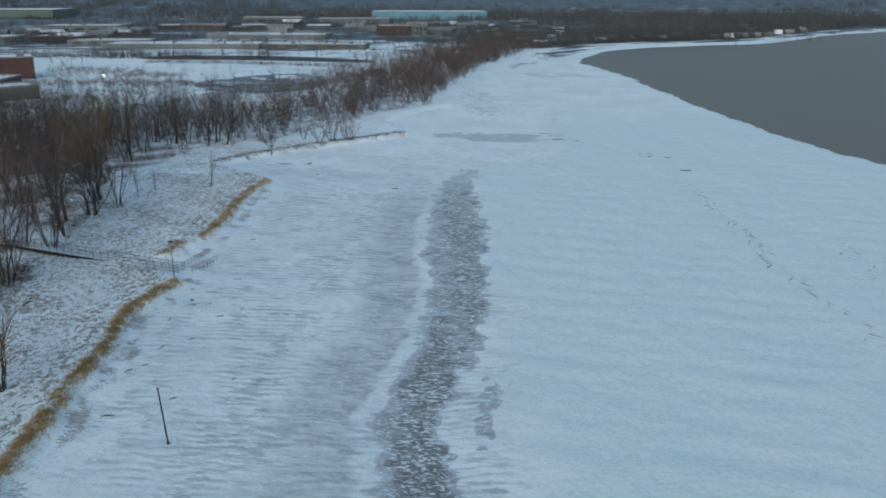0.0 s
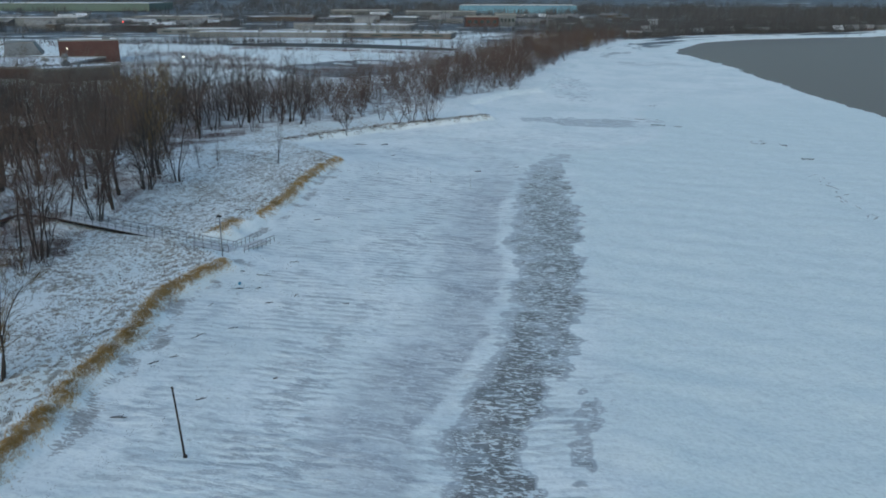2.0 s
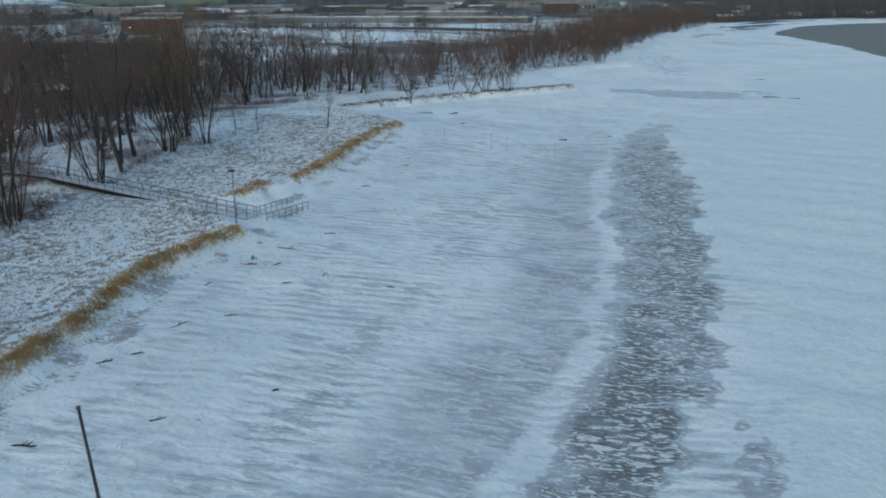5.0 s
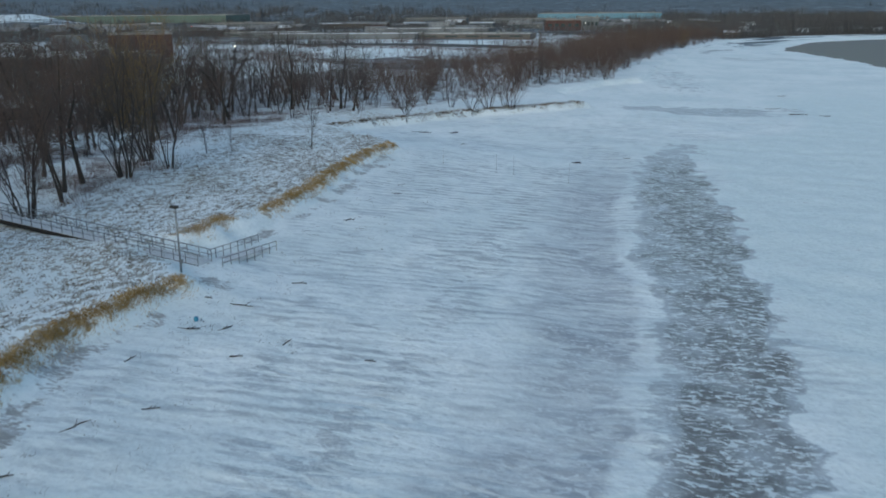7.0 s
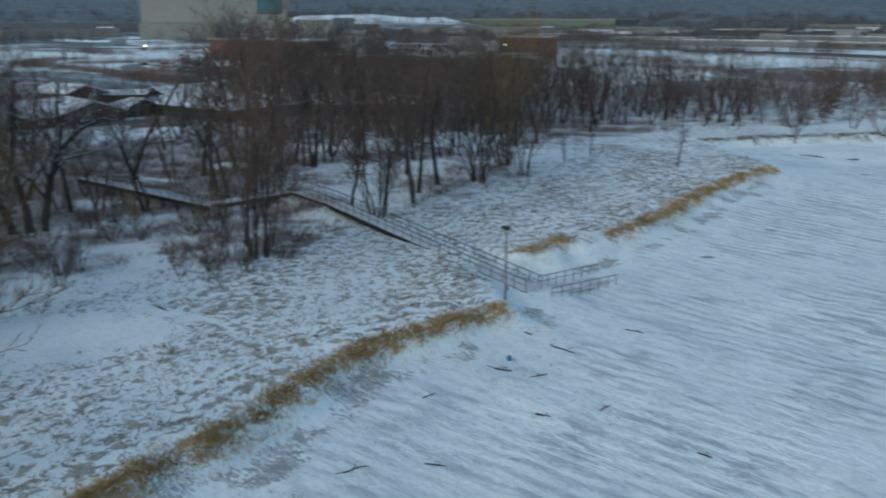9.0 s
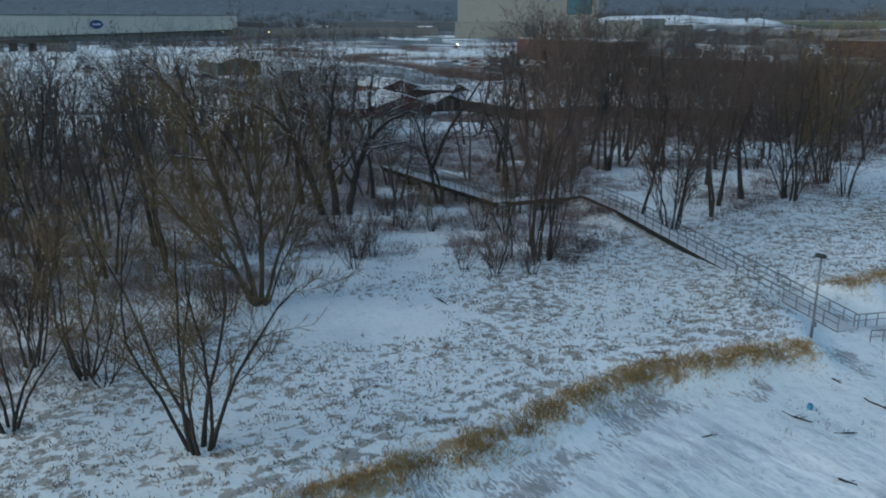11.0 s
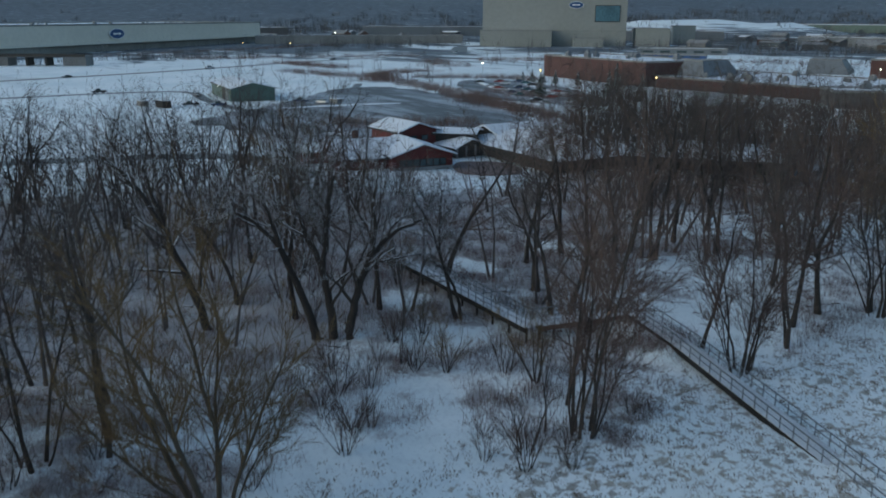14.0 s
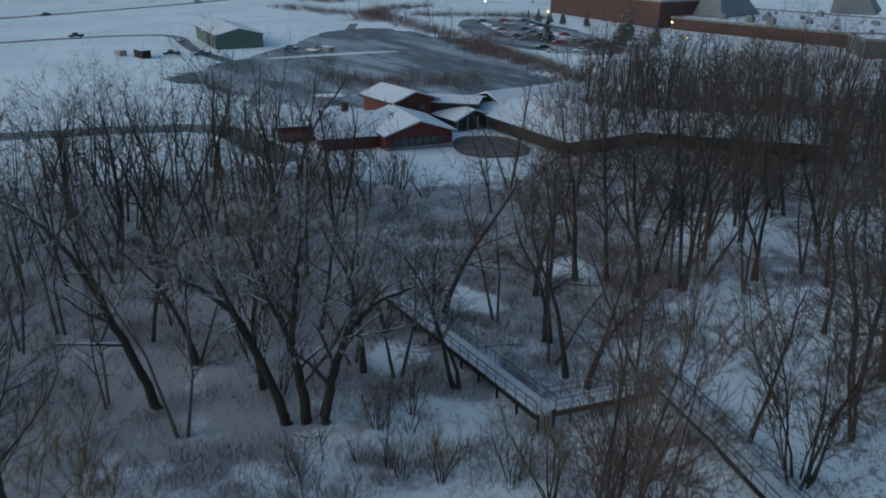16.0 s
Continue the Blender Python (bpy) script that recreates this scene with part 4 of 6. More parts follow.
def free_of_walk(P):
    """Keeps trees off the boardwalk, the clearing round it and the lodge."""
    d = np.full(len(P), 1e9)
    for a, b in zip(WALK[:-1], WALK[1:]):
        a, b = np.array(a[:2]), np.array(b[:2])
        v = b - a
        t = np.clip(((P - a) @ v) / (v @ v), 0, 1)
        d = np.minimum(d, np.linalg.norm(P - a - t[:, None] * v, axis=1))
    x, y = P[:, 0], P[:, 1]
    thin = 1 - 0.75 * smooth(np.hypot((x + 92) / 20, (y - 154) / 10), 1.1, 0.7)
    thin = thin * (1 - 0.6 * smooth(np.hypot((x + 88) / 10, (y - 112) / 10), 1.1, 0.7))
    clear = lay(P)[1]["open_snow"]
    view = smooth(x, -118, -126) * smooth(y, 140, 150) * smooth(y, 205, 192)
    return smooth(d, 2.0, 3.2) * thin * (1 - 0.85 * clear) * (1 - 0.72 * view)


WALK = [(-45.5, 137.2), (-86.0, 148.0), (-88.0, 142.0), (-89.3, 136.6), (-116, 137), (-150, 166)]
def open_glade(P):
    """The shrubby glade before the great tree, where no other tree stands."""
    return 1 - smooth(np.hypot((P[:, 0] + 86) / 17, (P[:, 1] - 115) / 17), 1.15, 0.9)


near = spots(138, -178, -66, 62, 275, 5.5, lambda P: woods(P) * free_of_walk(P) * open_glade(P), NAMED)
for k, (x, y) in enumerate(near):
    edge = np.interp(y, EDGE_Y, EDGE_X) - x
    kind = ("slender", "clump", "broad", "slender", "clump", "slender")[k % 6]
    if x < -92 and k % 5 != 1:
        kind = "slender" if k % 3 else "broad"
    if x < -150:
        kind = "slender" if k % 4 else "broad"
    plant(kind, x, y, rs.uniform(1.0, 1.42) * (0.88 if edge < 6 else 1) * (0.9 if x < -118 else 1) * (1.12 if x < -150 and y < 150 else 1) * (1.05 if y > 225 else 1) * (0.75 if x < -122 and 148 < y < 200 else 1), rs.uniform(0, 360), k // 3, rs.uniform(0.95, 1.12), light=True)
strip_n = spots(44, -80, 75, 275, 640, 5.0, lambda P: woods(P) * smooth(np.interp(P[:, 1], EDGE_Y, EDGE_X) - P[:, 0], 60, 5))
for k, (x, y) in enumerate(strip_n):
    plant("clump" if k % 4 == 1 else "bush", x, y, rs.uniform(0.6, 0.95) * (1.3 if k % 4 != 1 else 1), rs.uniform(0, 360), k, light=True)

# the rest of the woods, too many to count
def cheap(seed, kids=(11, 5, 3), thick=0.022):
    """A plain tree for the mass of the wood: stems, limbs and a haze of straight twigs."""
    r2 = np.random.RandomState(seed)
    out = [[] for _ in range(5)]
    for k in range(2):
        a = r2.uniform(0, 6.28)
        ln = r2.uniform(0.05, 0.3)
        grow(r2, (0.4 * math.cos(a), 0.4 * math.sin(a), -0.3), (ln * math.cos(a), ln * math.sin(a), 1), r2.uniform(13, 18), 0.16, 0, 3, out, kids, 0.09, 0.03, (0.5, 1.1), 0.33)
    lines = [(P[::3], np.maximum(R[::3], 0.03)) for P, R in out[0]]
    V, F = tubes(lines, 3)
    F = np.concatenate([F[:, [0, 1, 2]], F[:, [0, 2, 3]]])
    W, G = spikes([(P[[0, -1]], np.maximum(R[[0, -1]], thick)) for lvl in out[1:] for P, R in lvl], 2)
    return np.concatenate([V, W]), np.concatenate([F, G + len(V)])


CHEAP = [cheap(80 + k) for k in range(6)]
FARTHER = [cheap(90 + k, (9, 4, 2), 0.045) for k in range(4)]


def thicket(seed):
    """A bushy young tree of many stems without one trunk."""
    r2 = np.random.RandomState(seed)
    out = [[] for _ in range(5)]
    for k in range(6):
        a, ln = r2.uniform(0, 6.28), r2.uniform(0.1, 0.55)
        grow(r2, (0.5 * math.cos(a), 0.5 * math.sin(a), -0.3), (ln * math.cos(a), ln * math.sin(a), 1), r2.uniform(6, 13), 0.07, 0, 2, out, (8, 4), 0.10, 0.06, (0.3, 0.75), 0.36)
    return spikes([(P[[a, b]], np.maximum(R[[a, b]], 0.04)) for lvl in out for P, R in lvl for a, b in ([(0, len(P) // 2), (len(P) // 2, -1)] if len(P) > 4 else [(0, -1)])], 2)


THICKET = [thicket(190 + k) for k in range(5)]


def wood(name, places, label, mat, low=0.7, high=1.1, stock=CHEAP):
    """Many bare trees as one mass."""
    Vs, Fs, base = [], [], 0
    Z = heights(places)
    for k, (x, y) in enumerate(places):
        V, F = stock[k % len(stock)]
        a, s = rs.uniform(0, 6.28), rs.uniform(low, high)
        R = np.array([[math.cos(a), -math.sin(a), 0], [math.sin(a), math.cos(a), 0], [0, 0, 1]]) * s
        Vs.append(V @ R.T + (x, y, Z[k]))
        Fs.append(F + base)
        base += len(V)
    return tagged(new(name, quads_mesh(name, np.concatenate(Vs), np.concatenate(Fs), mat)), label, "trees", kind="stuff")


def behind(P, a, b):
    """Grows from 0 to 1 between a and b metres inside the edge of the wood."""
    return smooth(np.interp(P[:, 1], EDGE_Y, EDGE_X) - P[:, 0], a, b)


fill = spots(470, -208, -70, 50, 300, 3.2, lambda P: woods(P) * (0.30 + 0.70 * np.maximum(smooth(P[:, 1], 172, 190), 0.65 * smooth(P[:, 0], -112, -126))) * free_of_walk(P) * open_glade(P) * behind(P, 8, 18))
back = [p for p in fill[::3] + fill[1::3] if p[1] > 165]
front = [p for p in fill[::3] + fill[1::3] if p[1] <= 165]
wood("woodland", front, "dense bare winter woodland behind the beach", M_TWIG, 0.72, 1.1)
wood("tall_woodland", [p for k, p in enumerate(back) if k % 6], "tall dense brown winter woodland beside the lodge", M_TWIG, 0.85, 1.3)
wood("young_woodland", fill[2::3], "thicket of reddish young trees in the wood", M_TWIGRED, 0.7, 1.25, THICKET)
thin_trees = spots(72, -212, -140, 45, 152, 2.5, lambda P: np.where(P[:, 0] < -182, 0.5, 1.0) * smooth(P[:, 0] + 0.0 * P[:, 1], -214, -196))
wood("thin_wood_edge", thin_trees, "thin tall bare trees at the inland edge of the wood", M_TWIG, 0.75, 1.15)
fill2 = spots(800, -150, 100, 262, 770, 2.6, lambda P: woods(P) * (1 - behind(P, 20, 95)))
wood("shore_woodland", fill2, "bare brown woodland along the frozen shore", M_TWIGRED, 0.6, 1.15, THICKET)
far_at = [(rs.normal(cx, sx), rs.normal(cy, sy)) for cx, cy, sx, sy, n in ((-150, 330, 35, 45, 240), (-195, 270, 24, 18, 90), (-120, 290, 18, 25, 60), (60, 830, 40, 20, 60), (170, 910, 60, 22, 150), (310, 985, 70, 30, 150), (450, 1120, 60, 30, 80), (-380, 285, 30, 10, 30), (-250, 660, 45, 12, 40), (-150, 670, 60, 10, 30), (-90, 620, 30, 8, 30), (-180, 712, 70, 5, 50), (-60, 930, 40, 20, 40), (-400, 800, 60, 10, 40), (-30, 700, 30, 25, 50), (-430, 420, 50, 20, 40), (-300, 560, 60, 8, 25)) for _ in range(n // 3)]
wood("distant_woodland", far_at, "bare trees between far houses and works", M_TWIG, 0.5, 0.9, FARTHER)


def sticks(name, places, label, mat, stems, tall, lean, thick, group_size, category, kind="stuff"):
    """Grass or brush: narrow blades standing in tufts, all in one mass."""
    P = np.repeat(np.array(places, float), stems, 0)
    n = len(P)
    P = P + rs.normal(0, group_size, (n, 2))
    z = heights(P) - 0.04
    h = tall * rs.uniform(0.55, 1.2, n)
    a, ln = rs.uniform(0, 6.28, n), rs.uniform(0, lean, n)
    tipx, tipy = h * ln * np.cos(a), h * ln * np.sin(a)
    b = rs.uniform(0, 6.28, n)
    wx, wy = thick * np.cos(b), thick * np.sin(b)
    V = np.stack([np.column_stack([P[:, 0] - wx, P[:, 1] - wy, z]), np.column_stack([P[:, 0] + wx, P[:, 1] + wy, z]), np.column_stack([P[:, 0] + tipx, P[:, 1] + tipy, z + h]), np.column_stack([P[:, 0] + wy, P[:, 1] - wx, z])], 1).reshape(-1, 3)
    k = np.arange(n) * 4
    F = np.concatenate([np.stack([k, k + 1, k + 2], 1), np.stack([k + 1, k + 3, k + 2], 1)])
    return tagged(new(name, quads_mesh(name, V, F, mat)), label, category, kind=kind)


def along(line, count, off, loose, seed=1):
    """Places scattered along a line, off metres to its east."""
    r2 = np.random.RandomState(seed)
    L = np.array(line, float)
    seg = np.linalg.norm(np.diff(L, axis=0), axis=1)
    cum = np.concatenate([[0], np.cumsum(seg)])
    s = r2.uniform(0, cum[-1], count)
    i = np.clip(np.searchsorted(cum, s) - 1, 0, len(seg) - 1)
    f = (s - cum[i]) / seg[i]
    p = L[i] + (L[i + 1] - L[i]) * f[:, None]
    t = (L[i + 1] - L[i]) / seg[i][:, None]
    nrm = np.stack([t[:, 1], -t[:, 0]], 1)
    return p + nrm * (off + r2.normal(0, loose, count))[:, None]


def ragged(P):
    """Thins a row of tufts into clumps and gaps."""
    return P[(wander(P, 6, 71) + 0.6 * wander(P, 2.2, 72)) > rs.uniform(-1.5, 0.25, len(P))]


south = [tuple(p) for p in BANK if 40 <= p[1] <= 130]
northb = [tuple(p) for p in BANK if 154 <= p[1] <= 208.5]
low_n = [tuple(p) for p in BANK if 236 <= p[1] <= 292]
sticks("dune_grass", np.concatenate([ragged(along(south, 3600, 0.9, 0.55, 1)), ragged(along(northb, 1700, 0.9, 0.55, 2)), rs.normal(0, 1, (120, 2)) * (0.8, 1.2) + (-49.6, 149.3), rs.normal(0, 1, (110, 2)) * (0.7, 1.2) + (-50.3, 145)]), "long golden dune grass along the edge of the bank", M_GOLD, 6, 0.32, 1.7, 0.028, 0.28, "grass")
low = ragged(along(low_n, 800, 0.2, 1.0, 3))
sticks("bank_stubble", low, "short dry grass on a low bank", M_STUB, 6, 0.5, 1.2, 0.05, 0.3, "grass")
tufts = spots(7000, -82, -45, 66, 215, 0.0, lambda P: lay(P)[1]["grass"] * 1.4)
sticks("grass_stubble", tufts, "brown grass stubble through thin snow", M_STUB, 5, 0.24, 1.5, 0.045, 0.28, "grass")
shrubs = spots(7000, -150, -66, 72, 260, 0.0, lambda P: woods(P) * smooth(wander(P, 12, 61), -0.35, 0.2) * (1 - lay(P)[1]["open_snow"]))
briars = spots(1300, -104, -60, 62, 150, 0.0, lambda P: smooth(lay(P)[1]["brush"] + 0.25 * wander(P, 4, 62), 0.25, 0.8))
briars += spots(700, -124, -70, 126, 172, 0.0, lambda P: smooth(wander(P, 5, 63) + 0.4 * wander(P, 2, 64), 0.15, 0.6) * free_of_walk(P))
sticks("briars", briars, "low tangle of purple-brown briars over the snow", M_BRUSH, 14, 1.0, 1.3, 0.015, 0.55, "undergrowth")
sticks("undergrowth", shrubs, "red-brown undergrowth and briars in the snowy wood", M_BRUSH, 12, 1.2, 1.1, 0.018, 0.55, "undergrowth")
hedges = np.concatenate([along([(-300, 268), (-271, 259), (-215, 246)], 260, -2, 2.5, 5), along([(-400, 300), (-372, 335), (-350, 340)], 160, 0, 4, 6), along([(-380, 268), (-430, 300), (-440, 330)], 240, 0, 5, 7), along([(-250, 186), (-235, 200), (-225, 222)], 140, 0, 5, 8), along([(-110, 420), (-60, 470), (-40, 540)], 300, 0, 10, 9), along([(-200, 575), (-60, 560)], 200, 0, 5, 10), along([(-420, 560), (-250, 640), (-120, 660)], 400, 0, 9, 11), along([(-520, 420), (-470, 520)], 260, 0, 12, 12), along([(-640, 250), (-600, 420)], 260, 0, 8, 13), along([(-560, 292), (-484, 300)], 200, 0, 7, 15), along([(-545, 395), (-462, 366)], 130, 0, 8, 16), along([(-424, 286), (-366, 278), (-321, 271), (-274, 255), (-238, 253)], 420, 0, 3.5, 17), along([(-475, 264), (-414, 274)], 120, 0, 5, 18), along([(-313, 284), (-245, 303)], 160, 0, 7, 19), along([(-690, 180), (-780, 330), (-860, 470)], 300, 0, 5, 20), along([(-250, 430), (-120, 440)], 260, 0, 8, 21), along([(-230, 520), (-150, 470)], 160, 0, 8, 22), along([(-215, 300), (-160, 380)], 300, 0, 12, 23), along([(-300, 712), (-180, 714), (-60, 720)], 150, 0, 5, 24), along([(-470, 815), (-330, 812)], 160, 0, 6, 25)])
sticks("hedges", hedges, "low bare scrub and hedges across the snowfields", M_BRUSH, 12, 2.6, 0.7, 0.05, 1.3, "scrub")
HOUSES = [(90, 800), (104, 812), (121, 838), (140, 846), (156, 862), (170, 880), (190, 888), (212, 893), (232, 902), (250, 905), (271, 918), (292, 926), (310, 930), (330, 944), (352, 958), (372, 985), (395, 1005), (420, 1040), (450, 1075), (80, 850), (110, 880), (150, 905), (185, 930), (225, 945), (265, 960), (300, 980), (345, 1010), (60, 905), (130, 960), (200, 1000), (270, 1030), (330, 1070), (400, 1120), (480, 1150), (530, 1210), (240, 1090), (140, 1050), (60, 1000), (20, 930), (420, 1190)]
r4 = np.random.RandomState(14)
scrub = []
for cx, cy, sx, sy, n in ((60, 850, 50, 25, 130), (165, 905, 70, 26, 800), (310, 985, 80, 32, 900), (450, 1110, 70, 40, 500), (600, 1300, 120, 50, 160), (100, 1100, 160, 90, 260), (-100, 1150, 150, 60, 160), (-250, 1060, 110, 14, 150), (-330, 900, 120, 12, 140), (-450, 770, 60, 14, 90), (-150, 820, 120, 10, 110), (-560, 700, 80, 50, 120), (-700, 900, 150, 80, 200), (-850, 700, 60, 60, 80), (-1000, 1000, 200, 90, 220), (-800, 480, 30, 60, 60), (-640, 250, 14, 60, 60), (-1200, 300, 80, 160, 160), (-420, 1250, 200, 40, 200), (200, 1350, 300, 120, 360), (-300, 1600, 400, 140, 400), (-265, 1170, 75, 12, 420), (-430, 880, 60, 20, 160), (-340, 800, 50, 14, 120), (-240, 620, 60, 8, 90), (-620, 1000, 120, 30, 160), (20, 1050, 60, 60, 200)):
    scrub.append(np.column_stack([r4.normal(cx, sx, n), r4.normal(cy, sy, n)]))
for cx, cy in HOUSES:
    scrub.append(np.column_stack([r4.normal(cx + 2, 10, 34), r4.normal(cy - 5, 7, 34)]))
scrub = np.concatenate(scrub)
scrub = scrub[(signed(scrub, SHORE) < -25)]
# far trees take the twig colour that holds the haze
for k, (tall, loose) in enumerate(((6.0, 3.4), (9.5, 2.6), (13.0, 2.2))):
    sticks("far_woods", scrub[k::3], "bare woods scattered over the far plain, haze in their grey", M_FAR, 11, tall, 0.4, 0.15, loose, "woods")

r6 = np.random.RandomState(15)
slopes = np.concatenate([np.column_stack([r6.normal(cx, sx, n), r6.normal(cy, sy, n)]) for cx, cy, sx, sy, n in ((700, 1550, 260, 140, 520), (250, 1650, 320, 160, 520), (-250, 1850, 420, 160, 460), (-800, 1900, 380, 180, 420), (-1350, 1400, 260, 260, 380), (-1700, 700, 200, 380, 360), (1300, 1900, 320, 120, 260), (500, 1280, 160, 60, 260))])
slopes = slopes[signed(slopes, SHORE) < -40]
sticks("hill_woods", slopes, "bare woods on the far hillside, haze in their blue-grey", M_FAR, 10, 14.0, 0.35, 0.55, 7.0, "woods")

# twigs and wrack blown over the beach
r5 = np.random.RandomState(19)
wrack = np.column_stack([-42 + np.abs(r5.normal(0, 7, 210)), r5.uniform(72, 205, 210)])
wrack = np.concatenate([wrack, r5.normal(0, 1, (14, 2)) * (1.6, 1.0) + (-38.5, 123.4), r5.normal(0, 1, (8, 2)) * (1.2, 0.6) + (-31.5, 122.5)])
sticks("beach_wrack", wrack, "dark twigs and wrack scattered over the snowy beach", M_DRIFT, 7, 0.22, 2.4, 0.022, 0.28, "wrack")


# ---- boardwalk, rails, lamp and poles on the beach ----
def boardwalk():
    ob = thing("boardwalk", "snow-covered timber boardwalk with railings through the wood", "boardwalk")
    legs = [((-45.6, 137.3, 4.12), (-78.0, 145.85, 6.28)), ((-78.0, 145.85, 6.3), (-85.8, 147.95, 6.32)), ((-86.9, 147.6, 6.3), (-88.9, 137.6, 6.3)), ((-88.2, 136.6, 6.35), (-116, 137.0, 6.4))]
    post = box_mesh("post", (0.07, 0.07, 1.1), M_STEEL)
    support = box_mesh("support", (0.16, 0.16, 1.6), M_BEAM)
    width = 1.9
    for num, (a, b) in enumerate(legs):
        a, b = Vector(a), Vector(b)
        d = b - a
        n = d.length
        flat = Vector((d.x, d.y, 0)).normalized()
        side = Vector((-flat.y, flat.x, 0))
        rot = Matrix.Identity(4)
        rot.col[0], rot.col[1], rot.col[2] = (*d.normalized(), 0), (*side, 0), (*d.normalized().cross(side), 0)
        m = Matrix.Translation(a) @ rot
        steps = int(n / 0.29)
        plank = bmesh.new()
        box(plank, 0, -width / 2, -0.05, n / steps - 0.012, width / 2, 0.0)
        plank = done(plank, "plank", M_DECK)
        for k in range(steps):
            part("plank", plank, ob, at=m @ pose(n * k / steps, 0, 0.010 * math.sin(k * 1.7)))
        for s in (-1, 1):
            # deep boxes: each beam also stands for the shaded gap under the deck
            bm = bmesh.new()
            box(bm, 0, s * width / 2 - 0.05, -0.55, n, s * width / 2 + 0.05, -0.052)
            part("side_beam", done(bm, "side_beam", M_RUST if num == 2 else M_BEAM), ob, "red-brown side beam" if num == 2 else "near-black side beam and the shaded gap under it", at=m)
            for h, w in ((1.08, 0.045), (0.55, 0.03)):
                bm = bmesh.new()
                box(bm, 0, s * (width / 2 + 0.02) - w, h - w, n, s * (width / 2 + 0.02) + w, h + w * 0.6)
                part("handrail" if h > 1 else "middle_rail", done(bm, "rail", M_STEEL), ob, at=m)
            count = max(2, round(n / 1.5))
            for k in range(count + 1):
                p = a + d * (k / count) + side * s * (width / 2 + 0.02)
                part("post", post, ob, at=Matrix.Translation(p))
            for k in range(0, count + 1, 2):
                p = a + d * (k / count) + side * s * (width / 2 - 0.15)
                g = height(p.x, p.y)
                if p.z - g > 1.3:
                    part("support", support, ob, at=Matrix.Translation((p.x, p.y, p.z - 1.62)))
    return ob


def handrail(label, a, b, count):
    ob = thing("handrail", label, "railing", group="handrails at the foot of the ramp")
    a, b = Vector(a), Vector(b)
    for h, r in ((1.0, 0.045), (0.5, 0.03)):
        part("rail", tube_mesh("rail", [a + Vector((0, 0, h)), b + Vector((0, 0, h))], [r, r], M_STEEL, 6), ob)
    post = box_mesh("post", (0.07, 0.07, 1.35), M_STEEL)
    for k in range(count + 1):
        part("post", post, ob, at=Matrix.Translation(a + (b - a) * (k / count) - Vector((0, 0, 0.33))))
    return ob


boardwalk()
handrail("grey steel handrail on the beach side of the stair", (-43.6, 137.0, 3.75), (-41.4, 145.2, 3.3), 7)
handrail("grey steel handrail on the land side of the stair", (-46.0, 138.8, 3.9), (-44.2, 147.0, 3.4), 7)
stair = thing("beach_stair", "snow-covered low steps between the two handrails", "steps")
for k in range(6):
    part("step", box_mesh("step", (2.1, 1.25, 0.3), M_DECK, 0.02), stair, at=pose(-44.9 + 0.34 * k, 138.6 + 1.27 * k, 3.62 - 0.09 * k, 0, 0, -16))


def beach_lamp(x, y):
    z = height(x, y)
    ob = thing("lamp_post", "tall grey lamp post with a small dark head at the bank", "lamp post", pose(x, y, z))
    part("pole", tube_mesh("pole", [(0, 0, -0.3), (0, 0, 5.9)], [0.10, 0.075], M_STEEL, 8), ob)
    bm = bmesh.new()
    box(bm, -0.45, -0.2, 5.9, 0.3, 0.2, 6.15, 0.05)
    part("head", done(bm, "head", M_TRIM), ob, "dark lamp head")
    part("box", box_mesh("box", (0.22, 0.22, 0.35), M_GREY, 0.02), ob, at=pose(0.14, 0, 0.8))
    return ob


beach_lamp(-45.0, 131.6)


def leaning_pole(x, y):
    z = height(x, y)
    ob = thing("beach_pole", "lone dark wooden pole leaning over the frozen beach", "pole", pose(x, y, z))
    part("shaft", tube_mesh("shaft", [(0, 0, -0.3), (-0.25, 0, 3.2), (-0.55, 0.05, 6.7)], [0.11, 0.09, 0.08], M_DRIFT, 8), ob)
    part("collar", tube_mesh("collar", [(0.0, 0, 0.0), (0, 0, 0.22)], [0.2, 0.16], M_DRIFT, 8), ob)
    part("cap", tube_mesh("cap", [(-0.55, 0.05, 6.66), (-0.56, 0.05, 6.8)], [0.12, 0.12], M_TRIM, 8), ob)
    return ob


leaning_pole(-30.3, 81.4)
for k, (x, y, h) in enumerate([(-34.1, 200.8, 2.6), (-24.8, 198.0, 3.0), (-21.9, 197.5, 3.2), (-13.0, 195.9, 3.2)]):
    ob = thing("net_post", "thin grey post standing in the snow", "post", pose(x, y, height(x, y)), group="net posts on the beach")
    part("shaft", tube_mesh("shaft", [(0, 0, -0.2), (0, 0, h)], [0.03, 0.025], M_STEEL, 6), ob)
    part("foot", tube_mesh("foot", [(0, 0, -0.05), (0, 0, 0.1)], [0.14, 0.1], M_STEEL, 6), ob)


